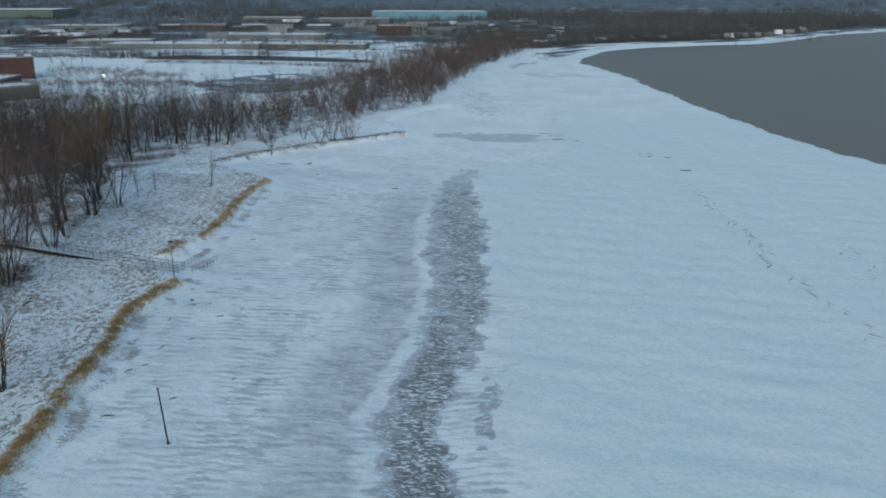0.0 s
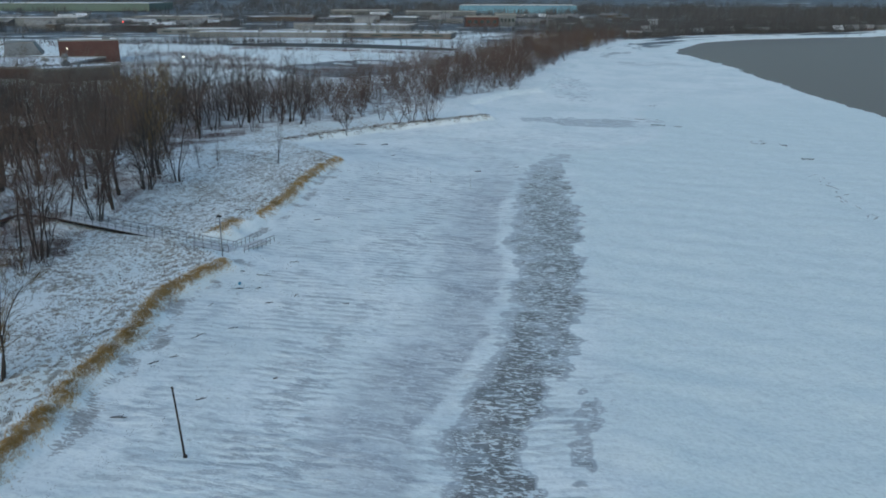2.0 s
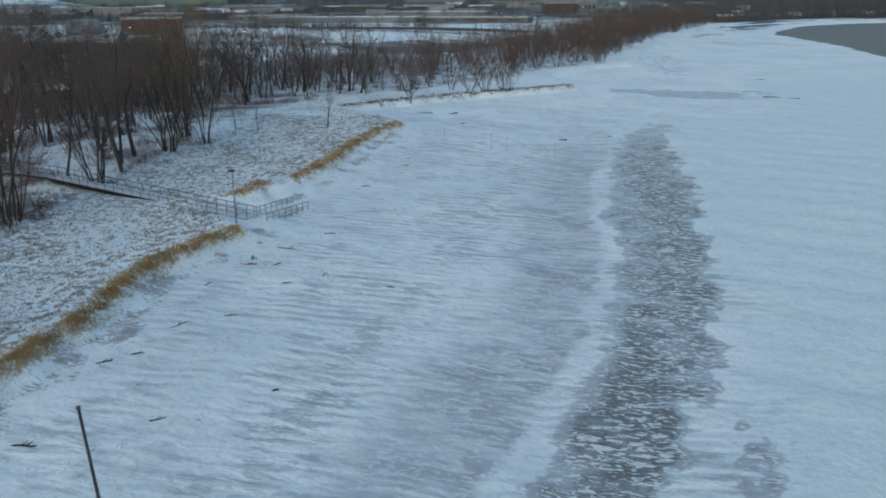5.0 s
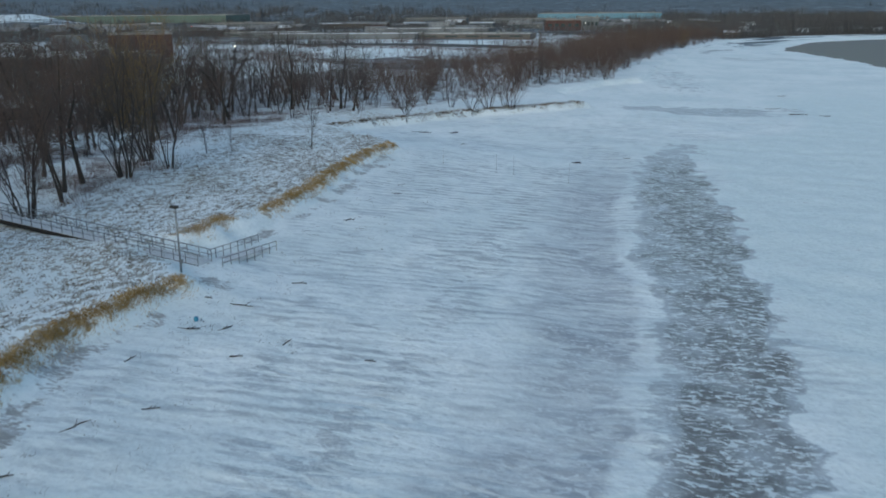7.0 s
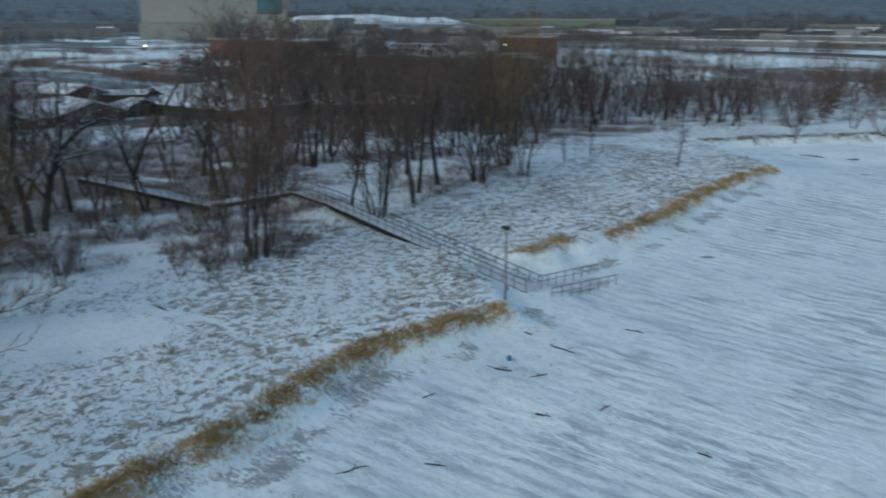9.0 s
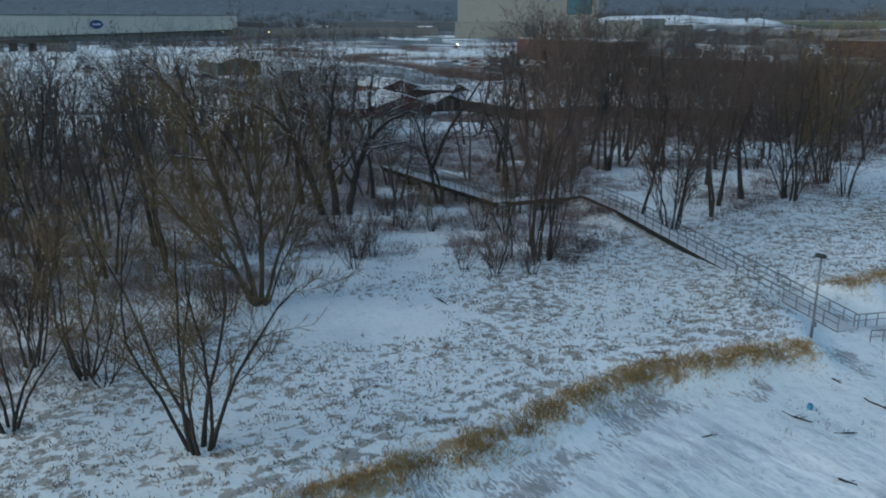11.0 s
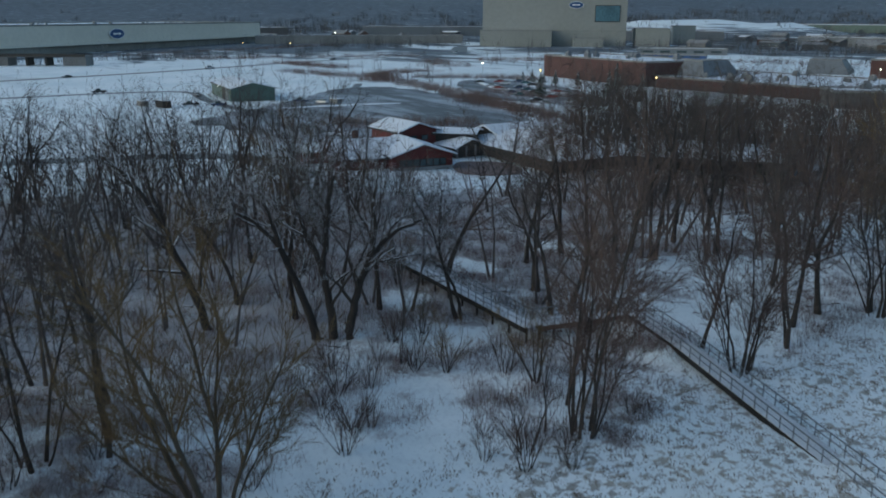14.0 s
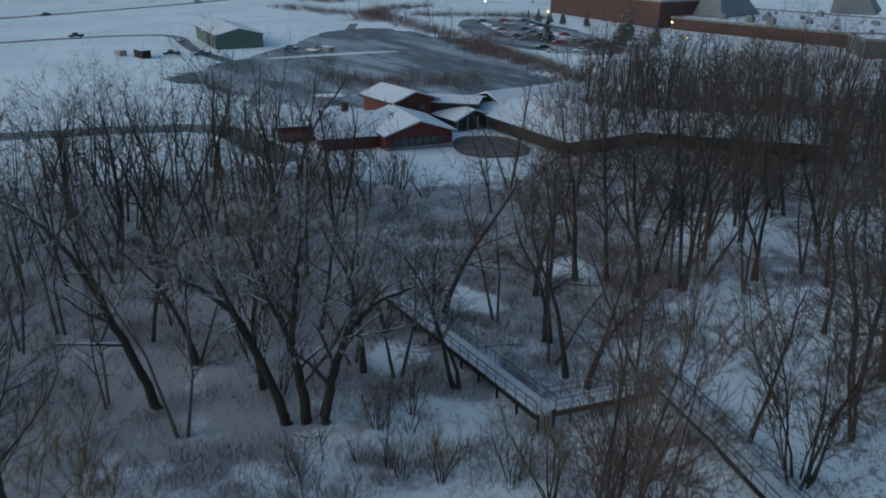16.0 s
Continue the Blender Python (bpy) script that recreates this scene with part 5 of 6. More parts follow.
def log(x, y, length, turn, r, seed, forks=1, label="dark driftwood log lying on the snow", mat=M_DRIFT, bend=0.03):
    r2 = np.random.RandomState(seed)
    ob = thing("driftwood", label, "driftwood", pose(x, y, height(x, y) + r * 0.5, 0, 0, turn), group="driftwood on the beach")
    P = [np.array((-length / 2, 0, 0.0))]
    for k in range(5):
        P.append(P[-1] + (length / 5, r2.normal(0, length * bend), r2.normal(0, r * 0.3)))
    part("trunk", tube_mesh("trunk", P, np.linspace(r, r * 0.45, 6), mat, 7), ob)
    for k in range(forks):
        q = P[2 + k % 3]
        s = 1 if k % 2 else -1
        part("branch", tube_mesh("branch", [q, q + (length * 0.12, s * length * 0.08, r * 1.4), q + (length * 0.2, s * length * 0.2, r * 1.1 + length * 0.05)], [r * 0.5, r * 0.35, r * 0.15], mat, 5), ob)
    return ob


for k, (x, y, length, turn, r, f) in enumerate([
    (-47.5, 243.5, 9, -5, 0.22, 2), (-40.1, 244.4, 3.2, 5, 0.25, 1), (-35.2, 228, 3.5, 55, 0.14, 0), (-12.4, 212.6, 3.0, -15, 0.22, 2), (41, 293, 7.5, -12, 0.25, 1),
    (38, 308, 8.5, -4, 0.2, 1), (47, 292, 4.5, -20, 0.25, 1), (71.5, 240, 5.0, -8, 0.30, 1), (66, 262, 4.0, 40, 0.2, 3), (71, 259, 3.5, -50, 0.2, 2), (-39.4, 100.6, 1.6, 30, 0.12, 0),
    (-37.9, 128.6, 3.6, 0, 0.13, 1), (-39.8, 122.6, 3.0, 10, 0.13, 3), (-37.2, 123.6, 2.2, 60, 0.12, 3), (-31.6, 122.6, 1.8, 80, 0.1, 2), (-34.2, 119.1, 1.6, 20, 0.14, 1), (-24.5, 121.5, 1.5, 0, 0.12, 2),
    (-39, 106, 4.2, 62, 0.11, 1), (-41.2, 129.1, 1.2, 0, 0.12, 1), (-40.8, 98.3, 2.0, 40, 0.13, 2), (-27.2, 98.3, 0.9, 10, 0.14, 1), (-39, 86.7, 2.6, 15, 0.15, 3), (-66, 113.6, 4.5, 170, 0.12, 4),
    (-36, 110, 2.0, 25, 0.1, 2), (-33, 92, 1.8, 35, 0.12, 2), (-41, 116, 1.7, 70, 0.1, 1), (-35.5, 136, 2.4, 12, 0.12, 1), (46, 342, 4, 0, 0.2, 1), (-3.5, 221.6, 2.4, -20, 0.15, 1), (-38, 160, 2.2, 30, 0.12, 2), (-36, 176, 2.6, -10, 0.12, 1)]):
    log(x, y, length * 0.6, turn, r * 0.55, 300 + k, f + 2)

tub = thing("plastic_drum", "faded blue plastic drum half buried in snow", "drum", pose(-40.1, 124.4, height(-40.1, 124.4), 20, 15, 0))
tub.scale = (0.62, 0.62, 0.62)
part("body", tube_mesh("body", [(0, 0, -0.2), (0, 0, 0.05), (0, 0, 0.5), (0, 0, 0.56)], [0.27, 0.29, 0.29, 0.27], M_BLUE, 12), tub)
part("lid", tube_mesh("lid", [(0, 0, 0.56), (0, 0, 0.6)], [0.29, 0.28], M_BLUE, 12), tub)


# ---- buildings ----
def walls(bm, x0, y0, x1, y1, z0, z1):
    box(bm, x0, y0, z0, x1, y1, z1)


def gable_roof(name, lx, ly, eave, ridge, mat, over=0.6, thick=0.3):
    """A roof with its ridge along x, open gables, real thickness."""
    hx, hy = lx / 2 + over, ly / 2 + over
    drop = (ridge - eave) * over / (ly / 2)
    e = eave - drop
    V = []
    for x in (-hx, hx):
        V += [(x, -hy, e), (x, 0, ridge), (x, hy, e), (x, -hy, e + thick), (x, 0, ridge + thick), (x, hy, e + thick)]
    F = [(0, 1, 7, 6), (1, 2, 8, 7), (3, 9, 10, 4), (4, 10, 11, 5), (0, 6, 9, 3), (2, 5, 11, 8), (0, 3, 4, 1), (1, 4, 5, 2), (6, 7, 10, 9), (7, 8, 11, 10)]
    return mesh_of(name, V, F, mat)


def gable_walls(name, lx, ly, eave, ridge, mat):
    hx, hy = lx / 2, ly / 2
    V = []
    for x in (-hx, hx):
        V += [(x, -hy, 0), (x, hy, 0), (x, hy, eave), (x, 0, ridge), (x, -hy, eave)]
    F = [(0, 4, 3, 2, 1), (5, 6, 7, 8, 9), (0, 5, 9, 4), (1, 2, 7, 6), (0, 1, 6, 5)]
    return mesh_of(name, V, F, mat)


def window(parent, at, w, h, frame_mat=None):
    """A framed window; its face looks along -y of at."""
    bm = bmesh.new()
    for a in ((-w / 2 - 0.1, 0, w / 2 + 0.1, 0.1), (-w / 2 - 0.1, h - 0.1, w / 2 + 0.1, h)):
        box(bm, a[0], -0.08, a[1], a[2], 0.05, a[3])
    for x in (-w / 2, w / 2):
        box(bm, x - 0.06, -0.08, 0, x + 0.06, 0.05, h)
    f = part("window", done(bm, "window", frame_mat or M_TRIM), parent, at=at)
    part("pane", box_mesh("pane", (w - 0.1, 0.04, h - 0.15), M_GLASS), f, at=pose(0, -0.03, 0.08))
    return f


def hip_roof(name, lx, ly, eave, ridge, mat, over=1.2, thick=0.3):
    """A low roof that slopes to all four sides."""
    hx, hy = lx / 2 + over, ly / 2 + over
    rx = max(hx - hy * 0.95, 0.5)
    V = [(-hx, -hy, eave - 0.2), (hx, -hy, eave - 0.2), (hx, hy, eave - 0.2), (-hx, hy, eave - 0.2), (-hx, -hy, eave - 0.2 + thick), (hx, -hy, eave - 0.2 + thick), (hx, hy, eave - 0.2 + thick), (-hx, hy, eave - 0.2 + thick), (-rx, 0, ridge), (rx, 0, ridge)]
    return mesh_of(name, V, [(3, 2, 1, 0), (0, 1, 5, 4), (1, 2, 6, 5), (2, 3, 7, 6), (3, 0, 4, 7), (4, 5, 9, 8), (5, 6, 9), (6, 7, 8, 9), (7, 4, 8)], mat)


def hip_wing(parent, x, y, turn, lx, ly, eave, ridge, roof, wall):
    m = pose(x, y, 0, 0, 0, turn)
    part("wall", box_mesh("wall", (lx, ly, eave), wall), parent, at=m)
    r = part("roof", hip_roof("roof", lx, ly, eave, ridge, roof), parent, "snow-covered roof", at=m)
    for q in (-1, 1):
        part("fascia", box_mesh("fascia", (lx + 2.6, 0.1, 0.47), M_TRIM), r, at=pose(0, q * (ly / 2 + 1.25), eave - 0.42))
        part("fascia", box_mesh("fascia", (0.1, ly + 2.4, 0.47), M_TRIM), r, at=pose(q * (lx / 2 + 1.25), 0, eave - 0.42))


def wing(parent, x, y, turn, lx, ly, eave, ridge, roof, base=0.0, wall=None, over=0.8):
    m = pose(x, y, base, 0, 0, turn)
    w = part("wall", gable_walls("wall", lx, ly, eave, ridge, wall or M_RED), parent, at=m)
    r = part("roof", gable_roof("roof", lx, ly, eave, ridge, roof, over), parent, "snow-covered roof", at=m)
    low = eave - (ridge - eave) * over / (ly / 2)
    for q in (-1, 1):
        part("fascia", box_mesh("fascia", (lx + 2 * over, 0.12, 0.38), M_TRIM), r, at=pose(0, q * (ly / 2 + over), low - 0.1))
    return m


def lodge():
    """The red beach lodge: two gabled halls, a taller block, a porch and a long wing."""
    ob = thing("lodge", "barn-red timber lodge with snowy gabled roofs and long windows", "lodge", pose(0, 0, height(-175, 165)))
    wing(ob, -185.6, 165.4, 76, 12.5, 15.5, 2.6, 5.1, M_ROOF, over=1.3)
    wing(ob, -184.5, 171.0, 40, 7, 9, 3.0, 4.6, M_THIN)
    m = wing(ob, -180.0, 174.6, -9, 15, 13, 3.0, 5.1, M_ROOF)
    for k in range(7):
        window(ob, m @ pose(7.55, -4.4 + 1.45 * k, 0.7, 0, 0, 90), 1.25, 1.5, M_TRIM)
    bm = bmesh.new()
    box(bm, 7.5, -6.5, 0, 7.7, 6.5, 0.6)
    part("plinth", done(bm, "plinth", M_CONCRETE), ob, "grey plinth", at=m)
    m2 = wing(ob, -194.2, 180.9, 4, 11.6, 10, 5.6, 7.2, M_ROOF)
    for k in range(2):
        window(ob, m2 @ pose(7.05, -2 + 3 * k, 3.6, 0, 0, 90), 1.6, 1.1)
    wing(ob, -189, 191.5, 45, 10, 8, 4.6, 5.3, M_ROOF, wall=M_TRIM)
    wing(ob, -186.5, 190.4, 3, 11, 8.4, 2.3, 3.9, M_ROOF, wall=M_TRIM)
    hip_wing(ob, -172, 206.5, -2, 36, 25, 2.6, 5.9, M_ROOF, M_TRIM)
    hip_wing(ob, -148, 228, 40, 30, 20, 2.6, 4.8, M_ROOF, M_TRIM)
    wing(ob, -188, 210, 92, 22, 14, 3.4, 5.6, M_ROOF, wall=M_TRIM)
    bm = bmesh.new()
    box(bm, -2.6, -3.5, 0, 2.6, 3.5, 0.5)
    box(bm, -2.6, -3.5, 0.5, -2.45, 3.5, 1.5)
    box(bm, -2.6, -3.5, 1.5, -2.4, 3.5, 1.6)
    part("balcony", done(bm, "balcony", M_RED), ob, "small red balcony", at=pose(-190.5, 156.8, 0.4, 0, 0, -14))
    for k in range(4):
        part("column", box_mesh("column", (0.35, 0.35, 2.6), M_TIMBER), ob, at=pose(-180.8 + 0.05 * k, 186.8 + 2.4 * k, 0))
    part("chimney", box_mesh("chimney", (1.1, 1.1, 2.2), M_BRICK, 0.03), ob, at=pose(-188.5, 166, 4.4))
    return ob


lodge()


def shed():
    ob = thing("storage_shed", "grey-green metal shed with a snowy roof and open bay", "shed", pose(-341, 192, height(-341, 192)))
    m = wing(ob, 0, 0, -6, 36, 16, 4.6, 6.6, M_ROOF, wall=M_GREEN, over=0.5)
    # the first bay is a dark panel standing in for the shade inside
    for y in (-4.0, 4.5):
        part("bay_door", box_mesh("bay_door", (5.0, 0.25, 4.2), M_TRIM if y < 0 else M_GREY), ob, "dark panel for the shaded bay opening" if y < 0 else "grey bay door", at=m @ pose(6 + 5.5 * (y > 0), -8.1, 0))
    for x in (-4, 18):
        l = part("wall_lamp", box_mesh("wall_lamp", (0.3, 0.3, 0.4), M_TRIM), ob, at=m @ pose(x * 0.8, -8.25, 3.9))
        part("bulb", box_mesh("bulb", (0.2, 0.12, 0.12), M_LAMP), l, at=pose(0, -0.2, 0.1))
    return ob


shed()


def flat_block(name, label, category, x, y, turn, lx, ly, h, wall, roof=None, vents=0, windows=0, group="", seed=0, parapet=0.6):
    """A flat-roofed works building: walls, snowy roof inside a parapet, plant on top."""
    r2 = np.random.RandomState(seed + 900)
    ob = thing(name, label, category, pose(x, y, height(x, y) - 0.1, 0, 0, turn), group)
    bm = bmesh.new()
    box(bm, -lx / 2, -ly / 2, -1, lx / 2, ly / 2, h - parapet)
    part("wall", done(bm, "wall", wall), ob)
    part("roof", box_mesh("roof", (lx - 0.8, ly - 0.8, 0.25), roof or M_SNOW), ob, "flat roof under snow", at=pose(0, 0, h - parapet + 0.004))
    bm = bmesh.new()
    for s in (-1, 1):
        box(bm, -lx / 2 - 0.3, s * ly / 2 - 0.3, h - parapet + 0.004, lx / 2 + 0.3, s * ly / 2 + 0.3, h + 0.18)
        box(bm, s * lx / 2 - 0.3, -ly / 2 + 0.3, h - parapet + 0.004, s * lx / 2 + 0.3, ly / 2 - 0.3, h + 0.184)
    part("coping", done(bm, "coping", M_CONCRETE), ob)
    for k in range(vents):
        s = r2.uniform(0.5, 1.3) * min(2.4, ly / 6)
        v = part("roof_vent", box_mesh("roof_vent", (s, s * 0.8, s * 0.7), M_GREY, s * 0.05), ob, at=pose(r2.uniform(-0.45, 0.45) * lx, r2.uniform(-0.4, 0.4) * ly, h - parapet + 0.2))
        part("cowl", box_mesh("cowl", (s * 0.6, s * 0.5, s * 0.25), M_STEEL), v, at=pose(0, 0, s * 0.7))
    for k in range(windows):
        f = (k + 0.5) / windows - 0.5
        window(ob, pose(f * lx * 0.94, -ly / 2 - 0.02, h * 0.35, 0, 0, 0), lx / windows * 0.55, h * 0.3)
    return ob


# red-brick works behind the wood
flat_block("brick_works", "long red-brick works building with a snowy flat roof", "factory", -334, 377.5, -5, 80, 34, 11.0, M_BRICK, vents=10, seed=1)
flat_block("brick_works", "low red-brick works wing with plant on its snowy roof", "factory", -254, 396, 6, 84, 62, 5.0, M_BRICK, vents=16, seed=2)
flat_block("brick_works", "tall red-brick hall at the end of the works", "factory", -241, 464, 28, 30, 24, 12.0, M_BRICK, vents=2, seed=3)
flat_block("tan_store", "low tan block building with a snowy flat roof", "store", -197, 368, 50, 32, 18, 6.0, M_TAN, vents=3, seed=4)
for x, y, turn, w in ((-288, 388, 8, 14), (-268, 447, 28, 18)):
    ob = thing("sloped_roof", "grey sheet-metal sloping roof of the brick works", "roof", pose(x, y, height(x, y) + 4.8, 0, 0, turn))
    V = [(-w / 2, -14, 0), (w / 2, -14, 0), (w / 2, 14, 0), (-w / 2, 14, 0), (-w / 2 + 0.5, -10, 6.2), (w / 2 - 4, -10, 6.2), (w / 2 - 4, 10, 6.2), (-w / 2 + 0.5, 10, 6.2)]
    part("sheeting", mesh_of("sheeting", V, [(0, 1, 5, 4), (1, 2, 6, 5), (2, 3, 7, 6), (3, 0, 4, 7), (4, 5, 6, 7)], M_GREY), ob)
    part("flashing", box_mesh("flashing", (w - 4, 20.4, 0.3), M_CONCRETE), ob, at=pose(-1.7, 0, 6.2))


def sign_oval(parent, at, w, h):
    """A dark blue oval board with a pale rim and a pale band where its mark is."""
    r = np.arange(36) * math.tau / 36
    rim = mesh_of("sign_rim", [(w / 2 * math.cos(a), y, h / 2 * math.sin(a)) for y in (-0.5, 0.2) for a in r], [tuple(range(36)), tuple(range(71, 35, -1))] + [(k, 36 + k, 36 + (k + 1) % 36, (k + 1) % 36) for k in range(36)], M_WHITE)
    face = mesh_of("sign_face", [(w * 0.47 * math.cos(a), -0.55, h * 0.44 * math.sin(a)) for a in r], [tuple(range(36))], M_SIGN)
    band = mesh_of("sign_band", [(w * 0.27 * math.cos(a), -0.6, h * 0.10 * math.sin(a) + 0.04 * h * math.sin(3 * a)) for a in r], [tuple(range(36))], M_WHITE)
    s = part("sign", rim, parent, "dark blue oval sign with a pale rim", at=at)
    part("face", face, s)
    part("mark", band, s, "pale plain mark")
    return s


plant_a = flat_block("stamping_works", "vast cream-clad works with a blue oval sign", "factory", -884, 197, 133.2, 515, 150, 23, M_CLAD_BRIGHT, vents=40, seed=5, parapet=1.2)
sign_oval(plant_a, pose(-13, -75.8, 14.5), 21, 9)
part("canopy", box_mesh("canopy", (500, 6, 1.2), M_CLAD_BRIGHT), plant_a, at=pose(0, -78, 6.5))
part("lower_wall", box_mesh("lower_wall", (515.4, 0.6, 6.0), M_CONCRETE), plant_a, "darker lower wall", at=pose(0, -75.1, 0.2))
flat_block("stamping_works", "cream works hall standing behind the long wall", "factory", -985, 100, 133.2, 130, 40, 34, M_CLAD_BRIGHT, vents=12, seed=15)
flat_block("works_wing", "low concrete works wing with snowy roof", "factory", -900, 515, 68, 230, 30, 9, M_CONCRETE, vents=6, seed=6)
tower = flat_block("press_hall", "tall cream-clad windowless hall with signs", "factory", -750, 672, 51, 147, 70, 68, M_CLAD_DIM, vents=2, seed=7)
sign_oval(tower, pose(22, -35.8, 41), 15, 7)
part("poster", box_mesh("poster", (24, 0.4, 15), M_POSTER), tower, "large blue-green poster", at=pose(54, -35.4, 25))
part("poster_frame", box_mesh("poster_frame", (25.4, 0.3, 16.4), M_TRIM), tower, at=pose(54, -35.25, 24.3))
part("joint_band", box_mesh("joint_band", (147.3, 0.5, 0.5), M_CONCRETE), tower, at=pose(0, -35.05, 15))
flat_block("press_annex", "low cream annex with a snow-white roof", "factory", -736, 612, 51, 72, 26, 16, M_CLAD_DIM, vents=0, seed=8)
flat_block("press_annex", "small cream annex beside the tall hall", "factory", -690, 668, 51, 30, 20, 9, M_CLAD_DIM, vents=1, seed=9)
flat_block("press_annex", "grey annex behind the tall hall", "factory", -672, 738, 51, 34, 30, 18, M_CLAD_DIM, vents=1, seed=19)
flat_block("works_store", "small cream works store on open ground", "store", -700, 815, 51, 24, 16, 20, M_CLAD_DIM, seed=10)

# works, sheds and stores across the snowfields
for k, (x, y, turn, lx, ly, h, mat, label) in enumerate([
    (-220, 735, 2, 130, 44, 4.2, M_GREY, "long low grey works shed under snow"), (-110, 735, -3, 90, 30, 4.0, M_TAN, "long tan store beside the snowfield"),
    (-440, 835, 4, 60, 46, 5, M_GREY, "grey works shed under snow"), (-370, 835, 0, 46, 40, 5.5, M_BRICK, "dull red store with snowy roof"), (-300, 780, 5, 70, 40, 4.5, M_GREY, "low grey shed under snow"),
    (-180, 900, 0, 120, 60, 4.5, M_GREY, "low grey works roof under snow"), (-930, 1610, 8, 430, 160, 13, M_GREEN, "vast grey-green warehouse with a white roof"), (-26, 1600, 2, 206, 110, 14, M_PALE, "vast pale blue warehouse with snowy roof"),
    (-55, 965, 8, 36, 24, 11, M_BRICK, "brick and grey works block"), (-30, 985, 8, 22, 22, 13, M_GREY, "grey works tower block"), (-260, 1330, 4, 90, 40, 10, M_GREY, "grey shed with snowy roof"),
    (-140, 1350, 2, 110, 40, 8, M_GREY, "pale grey shed with snowy roof"), (-420, 1010, 0, 90, 40, 9, M_GREY, "grey works shed far over the snow"), (-560, 930, 10, 120, 40, 9, M_GREY, "low grey works far over the snow"),
    (-820, 900, 40, 160, 50, 12, M_GREY, "grey shed under snow"), (-1250, 420, 80, 260, 80, 14, M_TAN, "far tan works under snow"),
    (-1200, 780, 60, 200, 60, 14, M_GREY, "far grey works under snow"), (-520, 620, 45, 70, 24, 5, M_GREY, "low grey depot beside a yard"), (-480, 560, 30, 60, 5, 3.0, M_SIGN, "row of dark blue containers on snow")]):
    flat_block("works_shed", label, "shed", x, y, turn, lx, ly, h, mat, vents=4 if h < 12 else 8, windows=0 if lx > 100 else 5, group="works across the snowfields", seed=20 + k)


def house(x, y, turn, lx, ly, eave, ridge, k):
    names = ("white", "grey", "brown", "pale blue", "brick")
    ob = thing("house", f"small {names[k % 5]} shore house with a snowy gabled roof", "house", pose(x, y, height(x, y) - 0.1, 0, 0, turn), group="houses along the far shore")
    part("wall", gable_walls("wall", lx, ly, eave, ridge, M_HOUSE[k % 5]), ob)
    part("roof", gable_roof("roof", lx, ly, eave, ridge, M_THIN if k % 4 else M_ROOF, 0.5), ob, "snow-dusted roof")
    for j in range(3):
        window(ob, pose((j - 1) * lx * 0.3, -ly / 2 - 0.02, 1.0), 1.4, 1.5, M_WHITE)
    part("chimney", box_mesh("chimney", (0.8, 0.8, 1.8), M_BRICK), ob, at=pose(lx * 0.2, 0.4, ridge - 0.6))


for k, (x, y) in enumerate(HOUSES):
    house(x + rs.uniform(-3, 3), y + rs.uniform(-4, 4), rs.uniform(-30, 30), rs.uniform(8, 13), rs.uniform(7, 9), rs.uniform(2.6, 4.5), rs.uniform(5, 7), k)


r7 = np.random.RandomState(33)
town = [(r7.normal(cx, sx), r7.normal(cy, sy)) for cx, cy, sx, sy, n in ((-330, 900, 120, 40, 16), (-520, 850, 90, 60, 10), (-250, 1080, 150, 40, 14), (-700, 1050, 160, 80, 14), (-1000, 900, 160, 120, 12), (-1150, 600, 90, 120, 12), (0, 1150, 90, 70, 12)) for _ in range(n)]
for k, (x, y) in enumerate(town):
    house(x, y, r7.uniform(-40, 40), r7.uniform(12, 34), r7.uniform(9, 15), r7.uniform(3.5, 6), r7.uniform(6, 8.5), k)


# ---- roads, lots and cars ----
strip("path", [(-236, 30), (-226, 90), (-217, 128), (-211, 148), (-203, 150), (-194, 148), (-176, 150)], 10, M_ASPHALT, "dark wet path winding to the lodge")
strip("road", [(-360, 20), (-378, 90), (-384, 150), (-378, 188), (-350, 176), (-300, 176), (-276, 180)], 6, M_ASPHALT, "narrow cleared road through snow")
strip("road", [(-430, -60), (-458, 60), (-478, 130), (-505, 200), (-560, 300), (-610, 420), (-600, 560)], 9, M_ASPHALT, "cleared ramp road through snow")
strip("road", [(-700, -200), (-720, 60), (-712, 200), (-690, 330), (-650, 480), (-560, 640), (-450, 800), (-330, 980)], 16, M_ASPHALT, "wide dark highway across the snow")
strip("road", [(-376, 258), (-330, 232), (-300, 205)], 5, M_ASPHALT, "narrow cleared lane")
patch("parking_lot", [(-255, 158), (-278, 152), (-292, 180), (-318, 200), (-374, 258), (-300, 268), (-271, 257), (-215, 243), (-188, 216), (-200, 198), (-206, 186), (-222, 162)], M_LOT, "wet dark parking lot streaked with snow", wobble=3.5)
patch("car_park", [(-366, 300), (-289, 268), (-246, 280), (-250, 300), (-320, 330), (-370, 330)], M_LOT, "cleared car park before the brick works")
